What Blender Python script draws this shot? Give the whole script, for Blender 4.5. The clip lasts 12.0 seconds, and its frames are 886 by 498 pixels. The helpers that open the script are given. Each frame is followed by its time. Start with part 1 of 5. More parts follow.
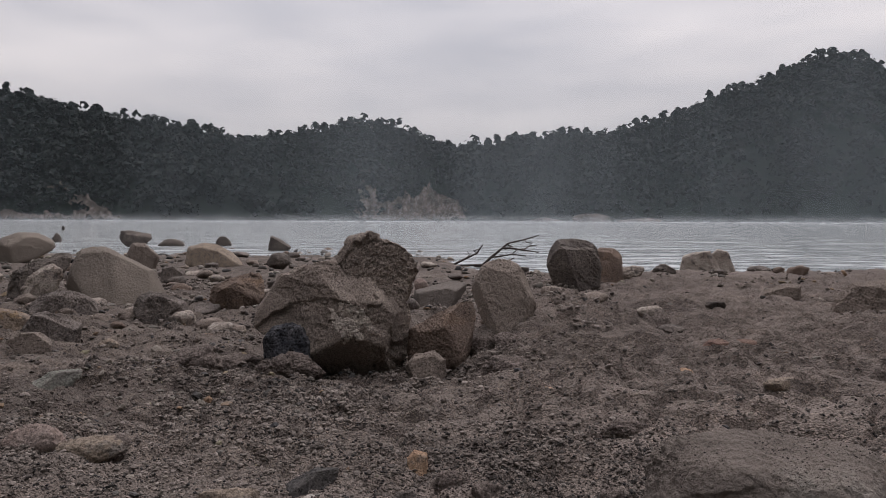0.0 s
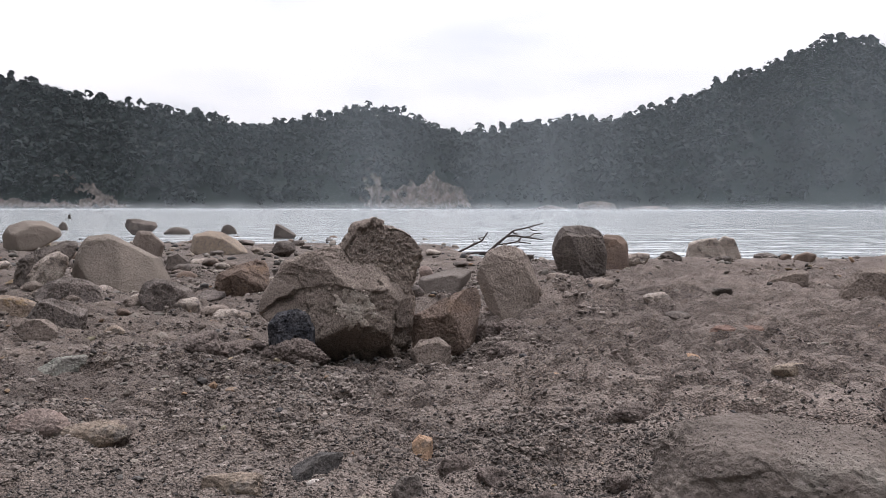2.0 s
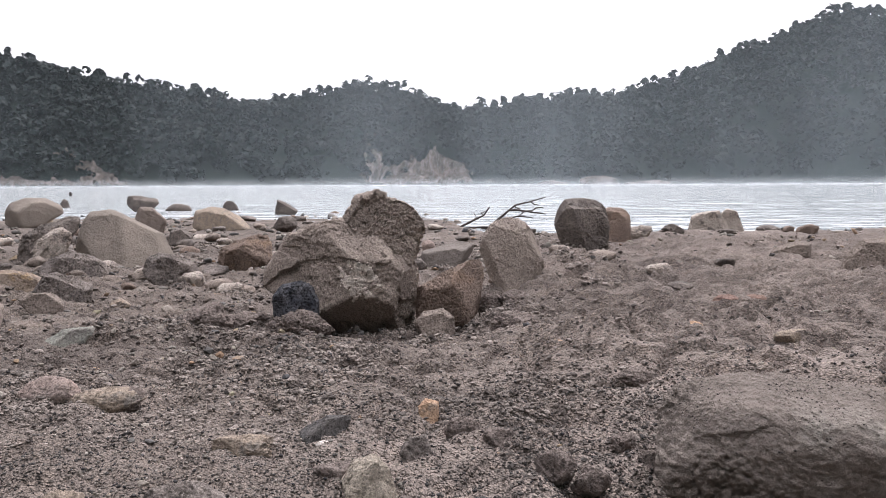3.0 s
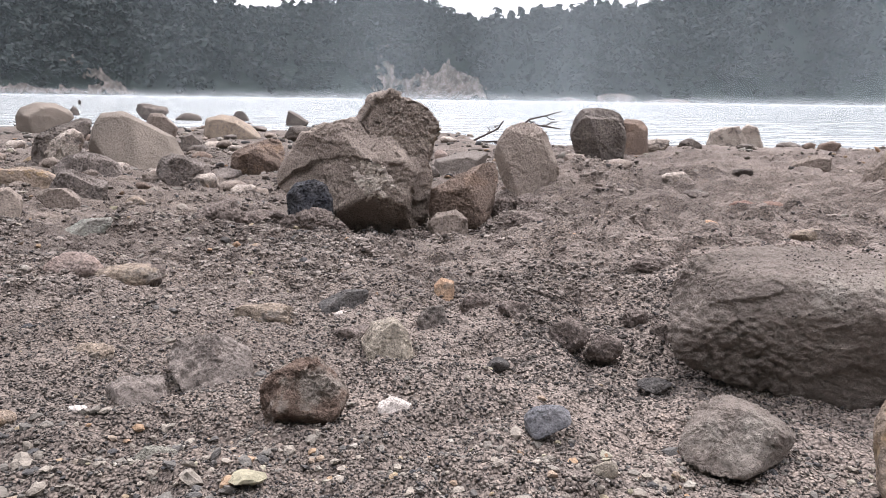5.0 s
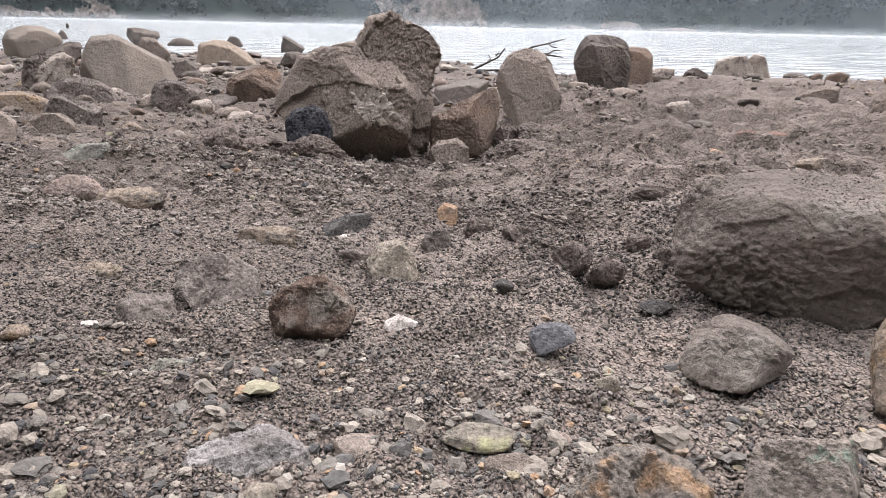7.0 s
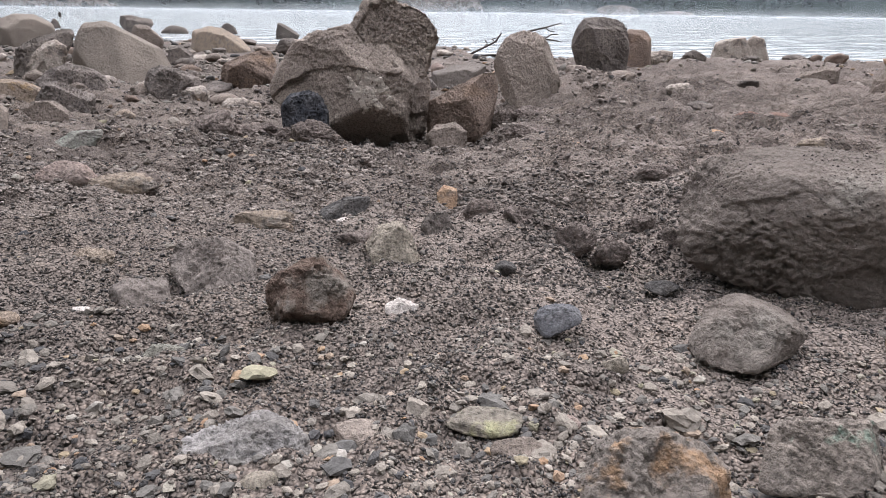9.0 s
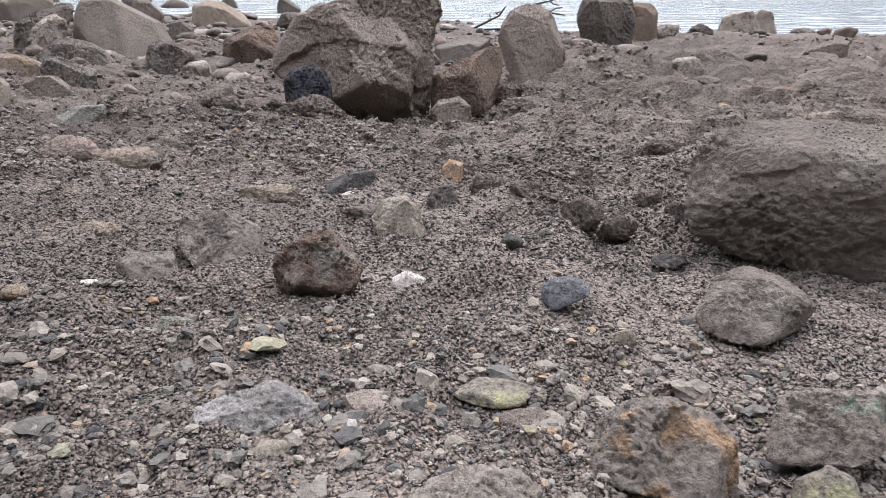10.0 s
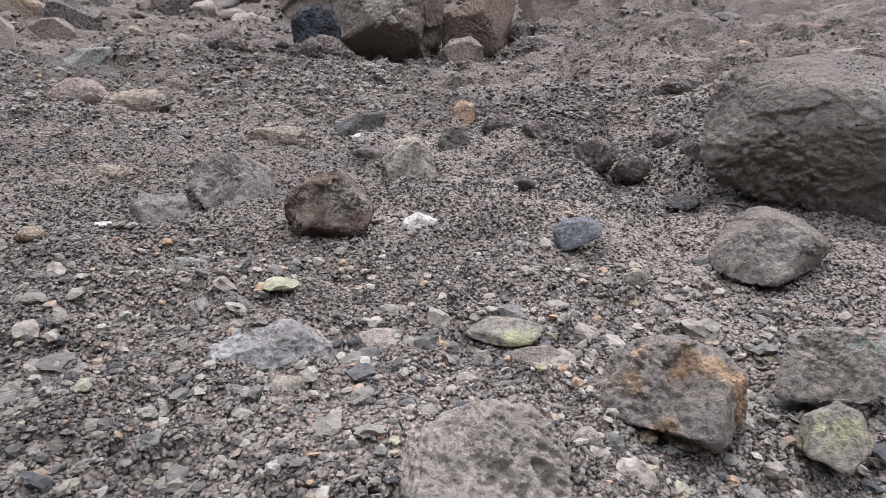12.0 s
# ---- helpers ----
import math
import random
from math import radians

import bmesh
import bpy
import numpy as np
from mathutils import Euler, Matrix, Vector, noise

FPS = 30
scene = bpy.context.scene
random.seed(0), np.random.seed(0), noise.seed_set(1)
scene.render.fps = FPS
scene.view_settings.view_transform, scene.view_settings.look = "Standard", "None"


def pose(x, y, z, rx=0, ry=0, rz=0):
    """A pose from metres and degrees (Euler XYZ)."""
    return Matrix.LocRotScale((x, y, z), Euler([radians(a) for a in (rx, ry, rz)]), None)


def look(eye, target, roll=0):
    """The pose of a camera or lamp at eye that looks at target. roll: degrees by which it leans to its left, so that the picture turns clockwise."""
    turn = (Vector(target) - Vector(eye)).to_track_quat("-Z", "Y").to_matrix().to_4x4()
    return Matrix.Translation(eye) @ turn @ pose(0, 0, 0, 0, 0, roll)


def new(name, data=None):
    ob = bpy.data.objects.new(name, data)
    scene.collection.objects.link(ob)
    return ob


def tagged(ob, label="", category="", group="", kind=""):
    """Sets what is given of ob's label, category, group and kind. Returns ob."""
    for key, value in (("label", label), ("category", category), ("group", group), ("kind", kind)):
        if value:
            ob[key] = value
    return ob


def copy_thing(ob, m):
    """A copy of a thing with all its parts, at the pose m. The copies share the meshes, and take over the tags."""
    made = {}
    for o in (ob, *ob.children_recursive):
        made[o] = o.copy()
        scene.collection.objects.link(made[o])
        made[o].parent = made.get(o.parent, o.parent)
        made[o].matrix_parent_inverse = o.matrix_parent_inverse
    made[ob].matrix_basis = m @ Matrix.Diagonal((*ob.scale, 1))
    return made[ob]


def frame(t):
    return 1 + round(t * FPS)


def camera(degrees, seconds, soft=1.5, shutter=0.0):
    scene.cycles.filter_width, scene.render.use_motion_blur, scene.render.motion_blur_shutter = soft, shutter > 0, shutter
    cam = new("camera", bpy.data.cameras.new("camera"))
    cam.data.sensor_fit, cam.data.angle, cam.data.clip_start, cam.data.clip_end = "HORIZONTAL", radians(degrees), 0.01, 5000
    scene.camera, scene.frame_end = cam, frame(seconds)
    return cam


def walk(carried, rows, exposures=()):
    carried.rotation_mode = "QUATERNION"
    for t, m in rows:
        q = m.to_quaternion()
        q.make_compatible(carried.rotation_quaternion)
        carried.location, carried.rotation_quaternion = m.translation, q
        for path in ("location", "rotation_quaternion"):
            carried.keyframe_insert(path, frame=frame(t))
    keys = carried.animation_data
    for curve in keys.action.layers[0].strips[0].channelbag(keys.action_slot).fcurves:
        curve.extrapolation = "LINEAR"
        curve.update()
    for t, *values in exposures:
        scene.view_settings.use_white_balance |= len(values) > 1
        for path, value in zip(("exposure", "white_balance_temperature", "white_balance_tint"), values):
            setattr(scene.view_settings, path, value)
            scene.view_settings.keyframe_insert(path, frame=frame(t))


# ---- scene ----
cam = camera(69.0, 12.0, soft=0.85)
PATH = [
    (0, (0.003, 0.059, 0.181), (-0.048, 2.056, 0.095), 0.2),
    (0.5, (0.005, 0.058, 0.181), (-0.059, 2.054, 0.081), -0.6),
    (1, (0.004, 0.059, 0.181), (-0.067, 2.054, 0.079), -0.3),
    (1.5, (0.004, 0.062, 0.181), (-0.059, 2.058, 0.077), -0.3),
    (2, (0.003, 0.062, 0.179), (-0.063, 2.056, 0.056), 0.1),
    (2.5, (0.002, 0.061, 0.177), (-0.065, 2.053, 0.020), -0.1),
    (4.3, (0.001, 0.061, 0.166), (-0.078, 2.028, -0.176), -0.3),
    (4.5, (0.0, 0.06, 0.164), (-0.081, 2.021, -0.207), 0.3),
    (5, (-0.001, 0.059, 0.16), (-0.102, 2.002, -0.290), 0.8),
    (5.5, (-0.003, 0.059, 0.157), (-0.095, 1.99, -0.344), 0.7),
    (6, (-0.003, 0.059, 0.156), (-0.095, 1.973, -0.406), 0.6),
    (6.5, (-0.003, 0.058, 0.156), (-0.093, 1.952, -0.469), 1.3),
    (6.7, (-0.003, 0.058, 0.157), (-0.092, 1.947, -0.481), 1.3),
    (8.5, (-0.004, 0.062, 0.155), (-0.084, 1.939, -0.517), 1.1),
    (9, (-0.004, 0.062, 0.154), (-0.085, 1.933, -0.534), 0.8),
    (9.5, (-0.005, 0.062, 0.154), (-0.088, 1.921, -0.566), 0.7),
    (10, (-0.005, 0.062, 0.153), (-0.093, 1.907, -0.602), 0.7),
    (10.5, (-0.005, 0.062, 0.153), (-0.107, 1.887, -0.647), 0.1),
    (11, (-0.005, 0.062, 0.152), (-0.109, 1.869, -0.687), 0.2),
    (11.5, (-0.005, 0.062, 0.152), (-0.117, 1.847, -0.731), 0.3),
    (12, (-0.005, 0.062, 0.152), (-0.123, 1.833, -0.757), 0.1),
]
EXPOSURES = [(0, -0.32, 6600, 14), (0.5, -0.36, 6600, 14), (1.0, 0.2, 6450, 13), (1.5, 0.40, 6450, 13), (2.5, 0.64, 6450, 13), (4.5, 1.64, 6350, 13), (5.0, 1.26, 6450, 13), (5.5, 1.22, 6500, 13), (6.5, 1.22, 6550, 12), (8.5, 0.96, 6370, 11), (12.0, 1.08, 6020, 10)]
walk(cam, [(t, look(eye, target, roll)) for t, eye, target, roll in PATH], EXPOSURES)

# ---- light: overcast evening sky ----
SUN_ELEV, SUN_AZ = 52.0, 14.0
world = bpy.data.worlds.new("overcast_sky")
scene.world = world
world.use_nodes = True
wn, wl = world.node_tree.nodes, world.node_tree.links
wn.clear()
w_out = wn.new("ShaderNodeOutputWorld")
w_bg = wn.new("ShaderNodeBackground")
w_bg.inputs["Strength"].default_value = 1.0
w_sky = wn.new("ShaderNodeTexSky")
w_sky.sky_type = "NISHITA"
w_sky.sun_disc = False
w_sky.sun_elevation = radians(SUN_ELEV)
w_sky.sun_rotation = radians(SUN_AZ)
w_skyscale = wn.new("ShaderNodeVectorMath")
w_skyscale.operation = "SCALE"
w_skyscale.inputs["Scale"].default_value = 0.09
w_co = wn.new("ShaderNodeTexCoord")
w_map = wn.new("ShaderNodeMapping")
w_map.inputs["Scale"].default_value = (1.2, 1.2, 5.0)
w_noise = wn.new("ShaderNodeTexNoise")
w_noise.inputs["Scale"].default_value = 2.2
w_noise.inputs["Detail"].default_value = 6.0
w_noise.inputs["Roughness"].default_value = 0.5
w_ramp = wn.new("ShaderNodeValToRGB")
w_ramp.color_ramp.elements[0].position = 0.3
w_ramp.color_ramp.elements[0].color = (0.66, 0.67, 0.72, 1)
w_ramp.color_ramp.elements[1].position = 0.72
w_ramp.color_ramp.elements[1].color = (1.0, 0.97, 0.98, 1)
w_mix = wn.new("ShaderNodeMix")
w_mix.data_type = "RGBA"
w_mix.inputs["Factor"].default_value = 0.93
wl.new(w_sky.outputs["Color"], w_skyscale.inputs[0])
wl.new(w_co.outputs["Generated"], w_map.inputs["Vector"])
wl.new(w_map.outputs["Vector"], w_noise.inputs["Vector"])
wl.new(w_noise.outputs["Fac"], w_ramp.inputs["Fac"])
wl.new(w_skyscale.outputs["Vector"], w_mix.inputs["A"])
wl.new(w_ramp.outputs["Color"], w_mix.inputs["B"])
w_sep = wn.new("ShaderNodeSeparateXYZ")
w_grad = wn.new("ShaderNodeMapRange")
w_grad.inputs["From Min"].default_value, w_grad.inputs["From Max"].default_value = 0.0, 1.0
w_grad.inputs["To Min"].default_value, w_grad.inputs["To Max"].default_value = 0.63, 2.12
w_lum = wn.new("ShaderNodeVectorMath")
w_lum.operation = "SCALE"
wl.new(w_co.outputs["Generated"], w_sep.inputs["Vector"])
wl.new(w_sep.outputs["Z"], w_grad.inputs["Value"])
wl.new(w_mix.outputs["Result"], w_lum.inputs[0])
wl.new(w_grad.outputs["Result"], w_lum.inputs["Scale"])
wl.new(w_lum.outputs["Vector"], w_bg.inputs["Color"])
wl.new(w_bg.outputs["Background"], w_out.inputs["Surface"])

sun_data = bpy.data.lights.new("sun", "SUN")
sun_data.energy = 1.5
sun_data.angle = radians(12)
sun_data.color = (1.0, 0.96, 0.92)
sun = new("sun", sun_data)
sun.matrix_world = look((60 * math.sin(radians(SUN_AZ)), 60 * math.cos(radians(SUN_AZ)), 60 * math.tan(radians(SUN_ELEV))), (0, 0, 0))


# ---- materials ----
def node_material(name, rough=0.9, spec=0.3):
    m = bpy.data.materials.new(name)
    m.use_nodes = True
    b = m.node_tree.nodes["Principled BSDF"]
    b.inputs["Roughness"].default_value = rough
    b.inputs["Specular IOR Level"].default_value = spec
    return m, m.node_tree.nodes, m.node_tree.links, b


def noise_node(n, l, coord, scale, detail=6.0, rough=0.6, stretch=None):
    t = n.new("ShaderNodeTexNoise")
    t.inputs["Scale"].default_value = scale
    t.inputs["Detail"].default_value = detail
    t.inputs["Roughness"].default_value = rough
    if stretch:
        mp = n.new("ShaderNodeMapping")
        mp.inputs["Scale"].default_value = stretch
        l.new(coord, mp.inputs["Vector"])
        coord = mp.outputs["Vector"]
    l.new(coord, t.inputs["Vector"])
    return t.outputs["Fac"]


def ramp_node(n, l, fac, stops):
    r = n.new("ShaderNodeValToRGB")
    e = r.color_ramp.elements
    while len(e) < len(stops):
        e.new(0.5)
    for k, (p, c) in enumerate(stops):
        e[k].position = p
        e[k].color = (*c, 1)
    l.new(fac, r.inputs["Fac"])
    return r.outputs["Color"]


def mix_node(n, l, fac, a, b, mode="MIX"):
    m = n.new("ShaderNodeMix")
    m.data_type = "RGBA"
    m.blend_type = mode
    for value, key in ((fac, "Factor"), (a, "A"), (b, "B")):
        if isinstance(value, bpy.types.NodeSocket):
            l.new(value, m.inputs[key])
        elif key == "Factor":
            m.inputs[key].default_value = value
        else:
            m.inputs[key].default_value = (*value, 1)
    return m.outputs["Result"]


def bump_node(n, l, height, strength, distance, below=None):
    b = n.new("ShaderNodeBump")
    b.inputs["Strength"].default_value = strength
    b.inputs["Distance"].default_value = distance
    l.new(height, b.inputs["Height"])
    if below:
        l.new(below, b.inputs["Normal"])
    return b.outputs["Normal"]


def shade(c, k):
    return tuple(min(1.0, v * k) for v in c)


def rock_material(name, base, other, stain=None, patch=22.0, grain=420.0, speck=0.35, rough=0.92, stain_at=0.6, pitted=0.45):
    """Weathered stone: broad patches of two colours, an optional stain, dark pits, mineral grains."""
    warm = (1.06, 1.01, 1.0)
    base, other = [tuple(v * w for v, w in zip(c, warm)) for c in (base, other)]
    m, n, l, b = node_material(name, rough, 0.25)
    co = n.new("ShaderNodeTexCoord").outputs["Object"]
    broad = noise_node(n, l, co, patch, 5.0, 0.62)
    col = ramp_node(n, l, broad, [(0.32, base), (0.66, other)])
    if stain:
        spot = noise_node(n, l, co, patch * 1.7, 4.0, 0.6)
        mask = ramp_node(n, l, spot, [(stain_at - 0.06, (0, 0, 0)), (stain_at + 0.05, (1, 1, 1))])
        col = mix_node(n, l, mask, col, stain)
    fine = noise_node(n, l, co, grain, 5.0, 0.7)
    tone = ramp_node(n, l, fine, [(0.32, (max(0.1, 1 - 1.7 * speck),) * 3), (0.48, (1.02, 1.02, 1.02)), (0.68, (1 + speck * 1.3,) * 3)])
    col = mix_node(n, l, 1.0, col, tone, "MULTIPLY")
    pits = n.new("ShaderNodeTexVoronoi")
    pits.inputs["Scale"].default_value = grain * 0.75
    l.new(co, pits.inputs["Vector"])
    hole = ramp_node(n, l, pits.outputs["Distance"], [(0.14, (0.20, 0.19, 0.18)), (0.36, (1, 1, 1))])
    col = mix_node(n, l, pitted, col, mix_node(n, l, 1.0, col, hole, "MULTIPLY"))
    l.new(col, b.inputs["Base Color"])
    nor = bump_node(n, l, noise_node(n, l, co, grain * 0.33, 6.0, 0.7), 1.0, min(0.0035, 1.7 / grain))
    l.new(bump_node(n, l, fine, 1.0, min(0.0016, 0.75 / grain), nor), b.inputs["Normal"])
    return m


m_greybrown = rock_material("grey_brown_stone", (0.15, 0.128, 0.112), (0.22, 0.19, 0.165))
m_main = rock_material("large_rock_stone", (0.18, 0.153, 0.133), (0.305, 0.266, 0.231), (0.39, 0.337, 0.283), 20.0, 640.0, 0.36, stain_at=0.70, pitted=0.6)
m_greytan = rock_material("light_grey_stone", (0.24, 0.21, 0.185), (0.31, 0.27, 0.235), None, 18.0, 620.0, 0.24, pitted=0.5)
m_smooth = rock_material("smooth_grey_stone", (0.13, 0.118, 0.108), (0.18, 0.163, 0.148), None, 14.0, 320.0, 0.13, pitted=0.3)
m_smoothtan = rock_material("smooth_tan_stone", (0.155, 0.138, 0.120), (0.225, 0.200, 0.172), None, 9.0, 300.0, 0.13, pitted=0.3)
m_darkgrey = rock_material("dark_grey_stone", (0.080, 0.072, 0.068), (0.165, 0.146, 0.131), None, 14.0, 260.0, 0.3)
m_lavagrey = rock_material("grey_lava_stone", (0.11, 0.099, 0.093), (0.205, 0.183, 0.167), None, 30.0, 420.0, 0.4, pitted=0.35)
m_blue = rock_material("blue_black_stone", (0.028, 0.032, 0.042), (0.085, 0.087, 0.095), None, 60.0, 330.0, 0.4, pitted=1.0)
m_rustdark = rock_material("dark_rust_stone", (0.115, 0.090, 0.075), (0.18, 0.138, 0.112), (0.225, 0.155, 0.112), 24.0, 380.0, 0.3)
m_rust = rock_material("rust_brown_stone", (0.15, 0.118, 0.099), (0.215, 0.168, 0.138), (0.225, 0.158, 0.118), 20.0, 420.0, 0.28)
m_redbrown = rock_material("red_brown_stone", (0.15, 0.10, 0.085), (0.24, 0.165, 0.135), None, 50.0, 500.0, 0.3)
m_orange = rock_material("orange_stone", (0.32, 0.205, 0.135), (0.42, 0.31, 0.215), (0.22, 0.17, 0.135), 90.0, 700.0, 0.3)
m_ochre = rock_material("ochre_stone", (0.26, 0.21, 0.16), (0.23, 0.195, 0.165), (0.32, 0.225, 0.135), 40.0, 500.0, 0.3)
m_buff = rock_material("buff_stone", (0.24, 0.205, 0.17), (0.31, 0.26, 0.205), (0.20, 0.175, 0.155), 60.0, 600.0, 0.35)
m_pink = rock_material("pinkish_stone", (0.33, 0.265, 0.235), (0.26, 0.22, 0.20), None, 60.0, 600.0, 0.3)
m_pale = rock_material("pale_stone", (0.40, 0.37, 0.33), (0.27, 0.235, 0.205), (0.15, 0.13, 0.12), 36.0, 420.0, 0.35)
m_palebeige = rock_material("pale_beige_stone", (0.31, 0.28, 0.245), (0.235, 0.213, 0.188), None, 120.0, 900.0, 0.17, pitted=0.3)
m_quartz = rock_material("quartz_crust", (0.62, 0.585, 0.535), (0.52, 0.47, 0.41), None, 160.0, 900.0, 0.1, pitted=0.0)
m_white = rock_material("chalk_white_stone", (0.60, 0.57, 0.54), (0.48, 0.45, 0.42), None, 140.0, 900.0, 0.2)
m_whitecrust = rock_material("white_crusted_stone", (0.37, 0.365, 0.36), (0.18, 0.172, 0.163), None, 110.0, 900.0, 0.35)
m_dusty = rock_material("dusty_grey_boulder", (0.145, 0.128, 0.115), (0.232, 0.206, 0.183), (0.28, 0.25, 0.222), 17.0, 620.0, 0.16, stain_at=0.62, pitted=0.3)
m_clod = rock_material("cemented_ash", (0.105, 0.096, 0.088), (0.19, 0.171, 0.157), None, 80.0, 800.0, 0.32)
m_greyclod = rock_material("light_grey_ash", (0.150, 0.135, 0.124), (0.25, 0.225, 0.206), None, 80.0, 800.0, 0.32)
m_sandy = rock_material("yellow_grey_sandstone", (0.25, 0.228, 0.19), (0.33, 0.30, 0.25), None, 60.0, 900.0, 0.35)
m_lava = rock_material("brown_lava_stone", (0.105, 0.076, 0.061), (0.170, 0.126, 0.101), (0.235, 0.203, 0.176), 55.0, 560.0, 0.24, stain_at=0.54)
m_bluegrey = rock_material("blue_grey_pebble", (0.105, 0.112, 0.130), (0.175, 0.180, 0.190), None, 120.0, 900.0, 0.3)
m_black = rock_material("black_stone", (0.035, 0.034, 0.036), (0.10, 0.095, 0.09), None, 110.0, 700.0, 0.4, 0.7)
m_green = rock_material("pale_green_stone", (0.235, 0.262, 0.232), (0.215, 0.21, 0.19), (0.18, 0.165, 0.15), 40.0, 600.0, 0.3)
m_greentint = rock_material("grey_green_stone", (0.15, 0.155, 0.135), (0.23, 0.225, 0.195), None, 110.0, 900.0, 0.4)
m_greengrey = rock_material("grey_stone_green_end", (0.17, 0.155, 0.14), (0.27, 0.24, 0.21), (0.20, 0.30, 0.24), 90.0, 800.0, 0.4, stain_at=0.64)
m_yellowtop = rock_material("yellow_topped_stone", (0.19, 0.176, 0.15), (0.26, 0.24, 0.20), (0.31, 0.295, 0.18), 90.0, 800.0, 0.35, stain_at=0.58)
m_orangegrey = rock_material("orange_stained_conglomerate", (0.16, 0.148, 0.135), (0.235, 0.21, 0.185), (0.33, 0.215, 0.135), 75.0, 700.0, 0.28, stain_at=0.56, pitted=0.4)

# coarse volcanic sand and silt
m_ground, gn, gl, gb = node_material("grey_volcanic_sand", 0.93, 0.2)
gco = gn.new("ShaderNodeTexCoord").outputs["Object"]
g_broad = noise_node(gn, gl, gco, 3.2, 6.0, 0.6)
g_mid = noise_node(gn, gl, gco, 36.0, 6.0, 0.65)
g_fine = noise_node(gn, gl, gco, 620.0, 5.0, 0.75)
g_col = ramp_node(gn, gl, g_broad, [(0.36, (0.095, 0.080, 0.074)), (0.62, (0.150, 0.128, 0.117))])
g_col = mix_node(gn, gl, 1.0, g_col, ramp_node(gn, gl, g_mid, [(0.3, (0.74, 0.74, 0.75)), (0.55, (1, 1, 1)), (0.75, (1.22, 1.2, 1.17))]), "MULTIPLY")
g_col = mix_node(gn, gl, 1.0, g_col, ramp_node(gn, gl, g_fine, [(0.3, (0.78, 0.78, 0.78)), (0.5, (1, 1, 1)), (0.72, (1.15, 1.13, 1.11))]), "MULTIPLY")


def grain_layer(n, l, co, scale, dark, light):
    """Packed mineral grains: each cell its own tone, shade between them darkened into the colour. Returns the tone and
    the relief.
    """
    wob = n.new("ShaderNodeTexVoronoi")
    wob.inputs["Scale"].default_value = scale
    l.new(co, wob.inputs["Vector"])
    sep = n.new("ShaderNodeSeparateColor")
    l.new(wob.outputs["Color"], sep.inputs["Color"])
    tone = ramp_node(n, l, sep.outputs["Red"], [(0.0, (dark,) * 3), (0.55, (1, 0.99, 0.98)), (0.85, (light, light * 0.98, light * 0.95)), (1.0, (light * 1.3, light * 1.26, light * 1.2))])
    gap_shade = ramp_node(n, l, wob.outputs["Distance"], [(0.32, (1, 1, 1)), (0.74, (0.66, 0.65, 0.65))])
    return mix_node(n, l, 1.0, tone, gap_shade, "MULTIPLY"), wob.outputs["Distance"]


g_a, g_ah = grain_layer(gn, gl, gco, 1150.0, 0.68, 1.06)
g_b, g_bh = grain_layer(gn, gl, gco, 460.0, 0.7, 1.1)
g_silt = noise_node(gn, gl, gco, 11.0, 4.0, 0.6)
g_loose = ramp_node(gn, gl, g_silt, [(0.40, (0.5, 0.5, 0.5)), (0.62, (1, 1, 1))])
g_col = mix_node(gn, gl, g_loose, g_col, mix_node(gn, gl, 1.0, g_col, g_a, "MULTIPLY"))
g_col = mix_node(gn, gl, g_loose, g_col, mix_node(gn, gl, 0.4, g_col, mix_node(gn, gl, 1.0, g_col, g_b, "MULTIPLY")))
g_sep = gn.new("ShaderNodeSeparateXYZ")
gl.new(gco, g_sep.inputs["Vector"])
g_side = gn.new("ShaderNodeMath")
g_side.operation = "MULTIPLY"
gl.new(g_sep.outputs["X"], g_side.inputs[0])
g_side.inputs[1].default_value = 0.9
g_bank = ramp_node(gn, gl, mix_node(gn, gl, 0.35, g_side.outputs["Value"], g_broad), [(0.0, (0.86, 0.86, 0.86)), (0.16, (0.94, 0.94, 0.94)), (0.30, (1.12, 1.12, 1.13))])
g_col = mix_node(gn, gl, 1.0, g_col, g_bank, "MULTIPLY")
gl.new(mix_node(gn, gl, 1.0, g_col, (1.82, 1.80, 1.76), "MULTIPLY"), gb.inputs["Base Color"])
g_nor = bump_node(gn, gl, g_bh, 1.0, -0.0019)
gl.new(bump_node(gn, gl, g_ah, 1.0, -0.0010, g_nor), gb.inputs["Normal"])


def gravel_material(name, stops):
    m, n, l, b = node_material(name, 0.9, 0.25)
    co = n.new("ShaderNodeTexCoord").outputs["Object"]
    rnd = n.new("ShaderNodeNewGeometry").outputs["Random Per Island"]
    col = ramp_node(n, l, rnd, [(p, shade(c, 0.8)) for p, c in stops])
    damp = noise_node(n, l, co, 9.0, 5.0, 0.6)
    col = mix_node(n, l, 1.0, col, ramp_node(n, l, damp, [(0.36, (0.66, 0.65, 0.65)), (0.5, (1.05, 1.04, 1.03)), (0.66, (1.28, 1.27, 1.26))]), "MULTIPLY")
    fine = noise_node(n, l, co, 900.0, 4.0, 0.7)
    col = mix_node(n, l, 1.0, col, ramp_node(n, l, fine, [(0.3, (0.7, 0.7, 0.7)), (0.7, (1.25, 1.25, 1.25))]), "MULTIPLY")
    l.new(col, b.inputs["Base Color"])
    l.new(bump_node(n, l, fine, 0.7, 0.0008), b.inputs["Normal"])
    return m


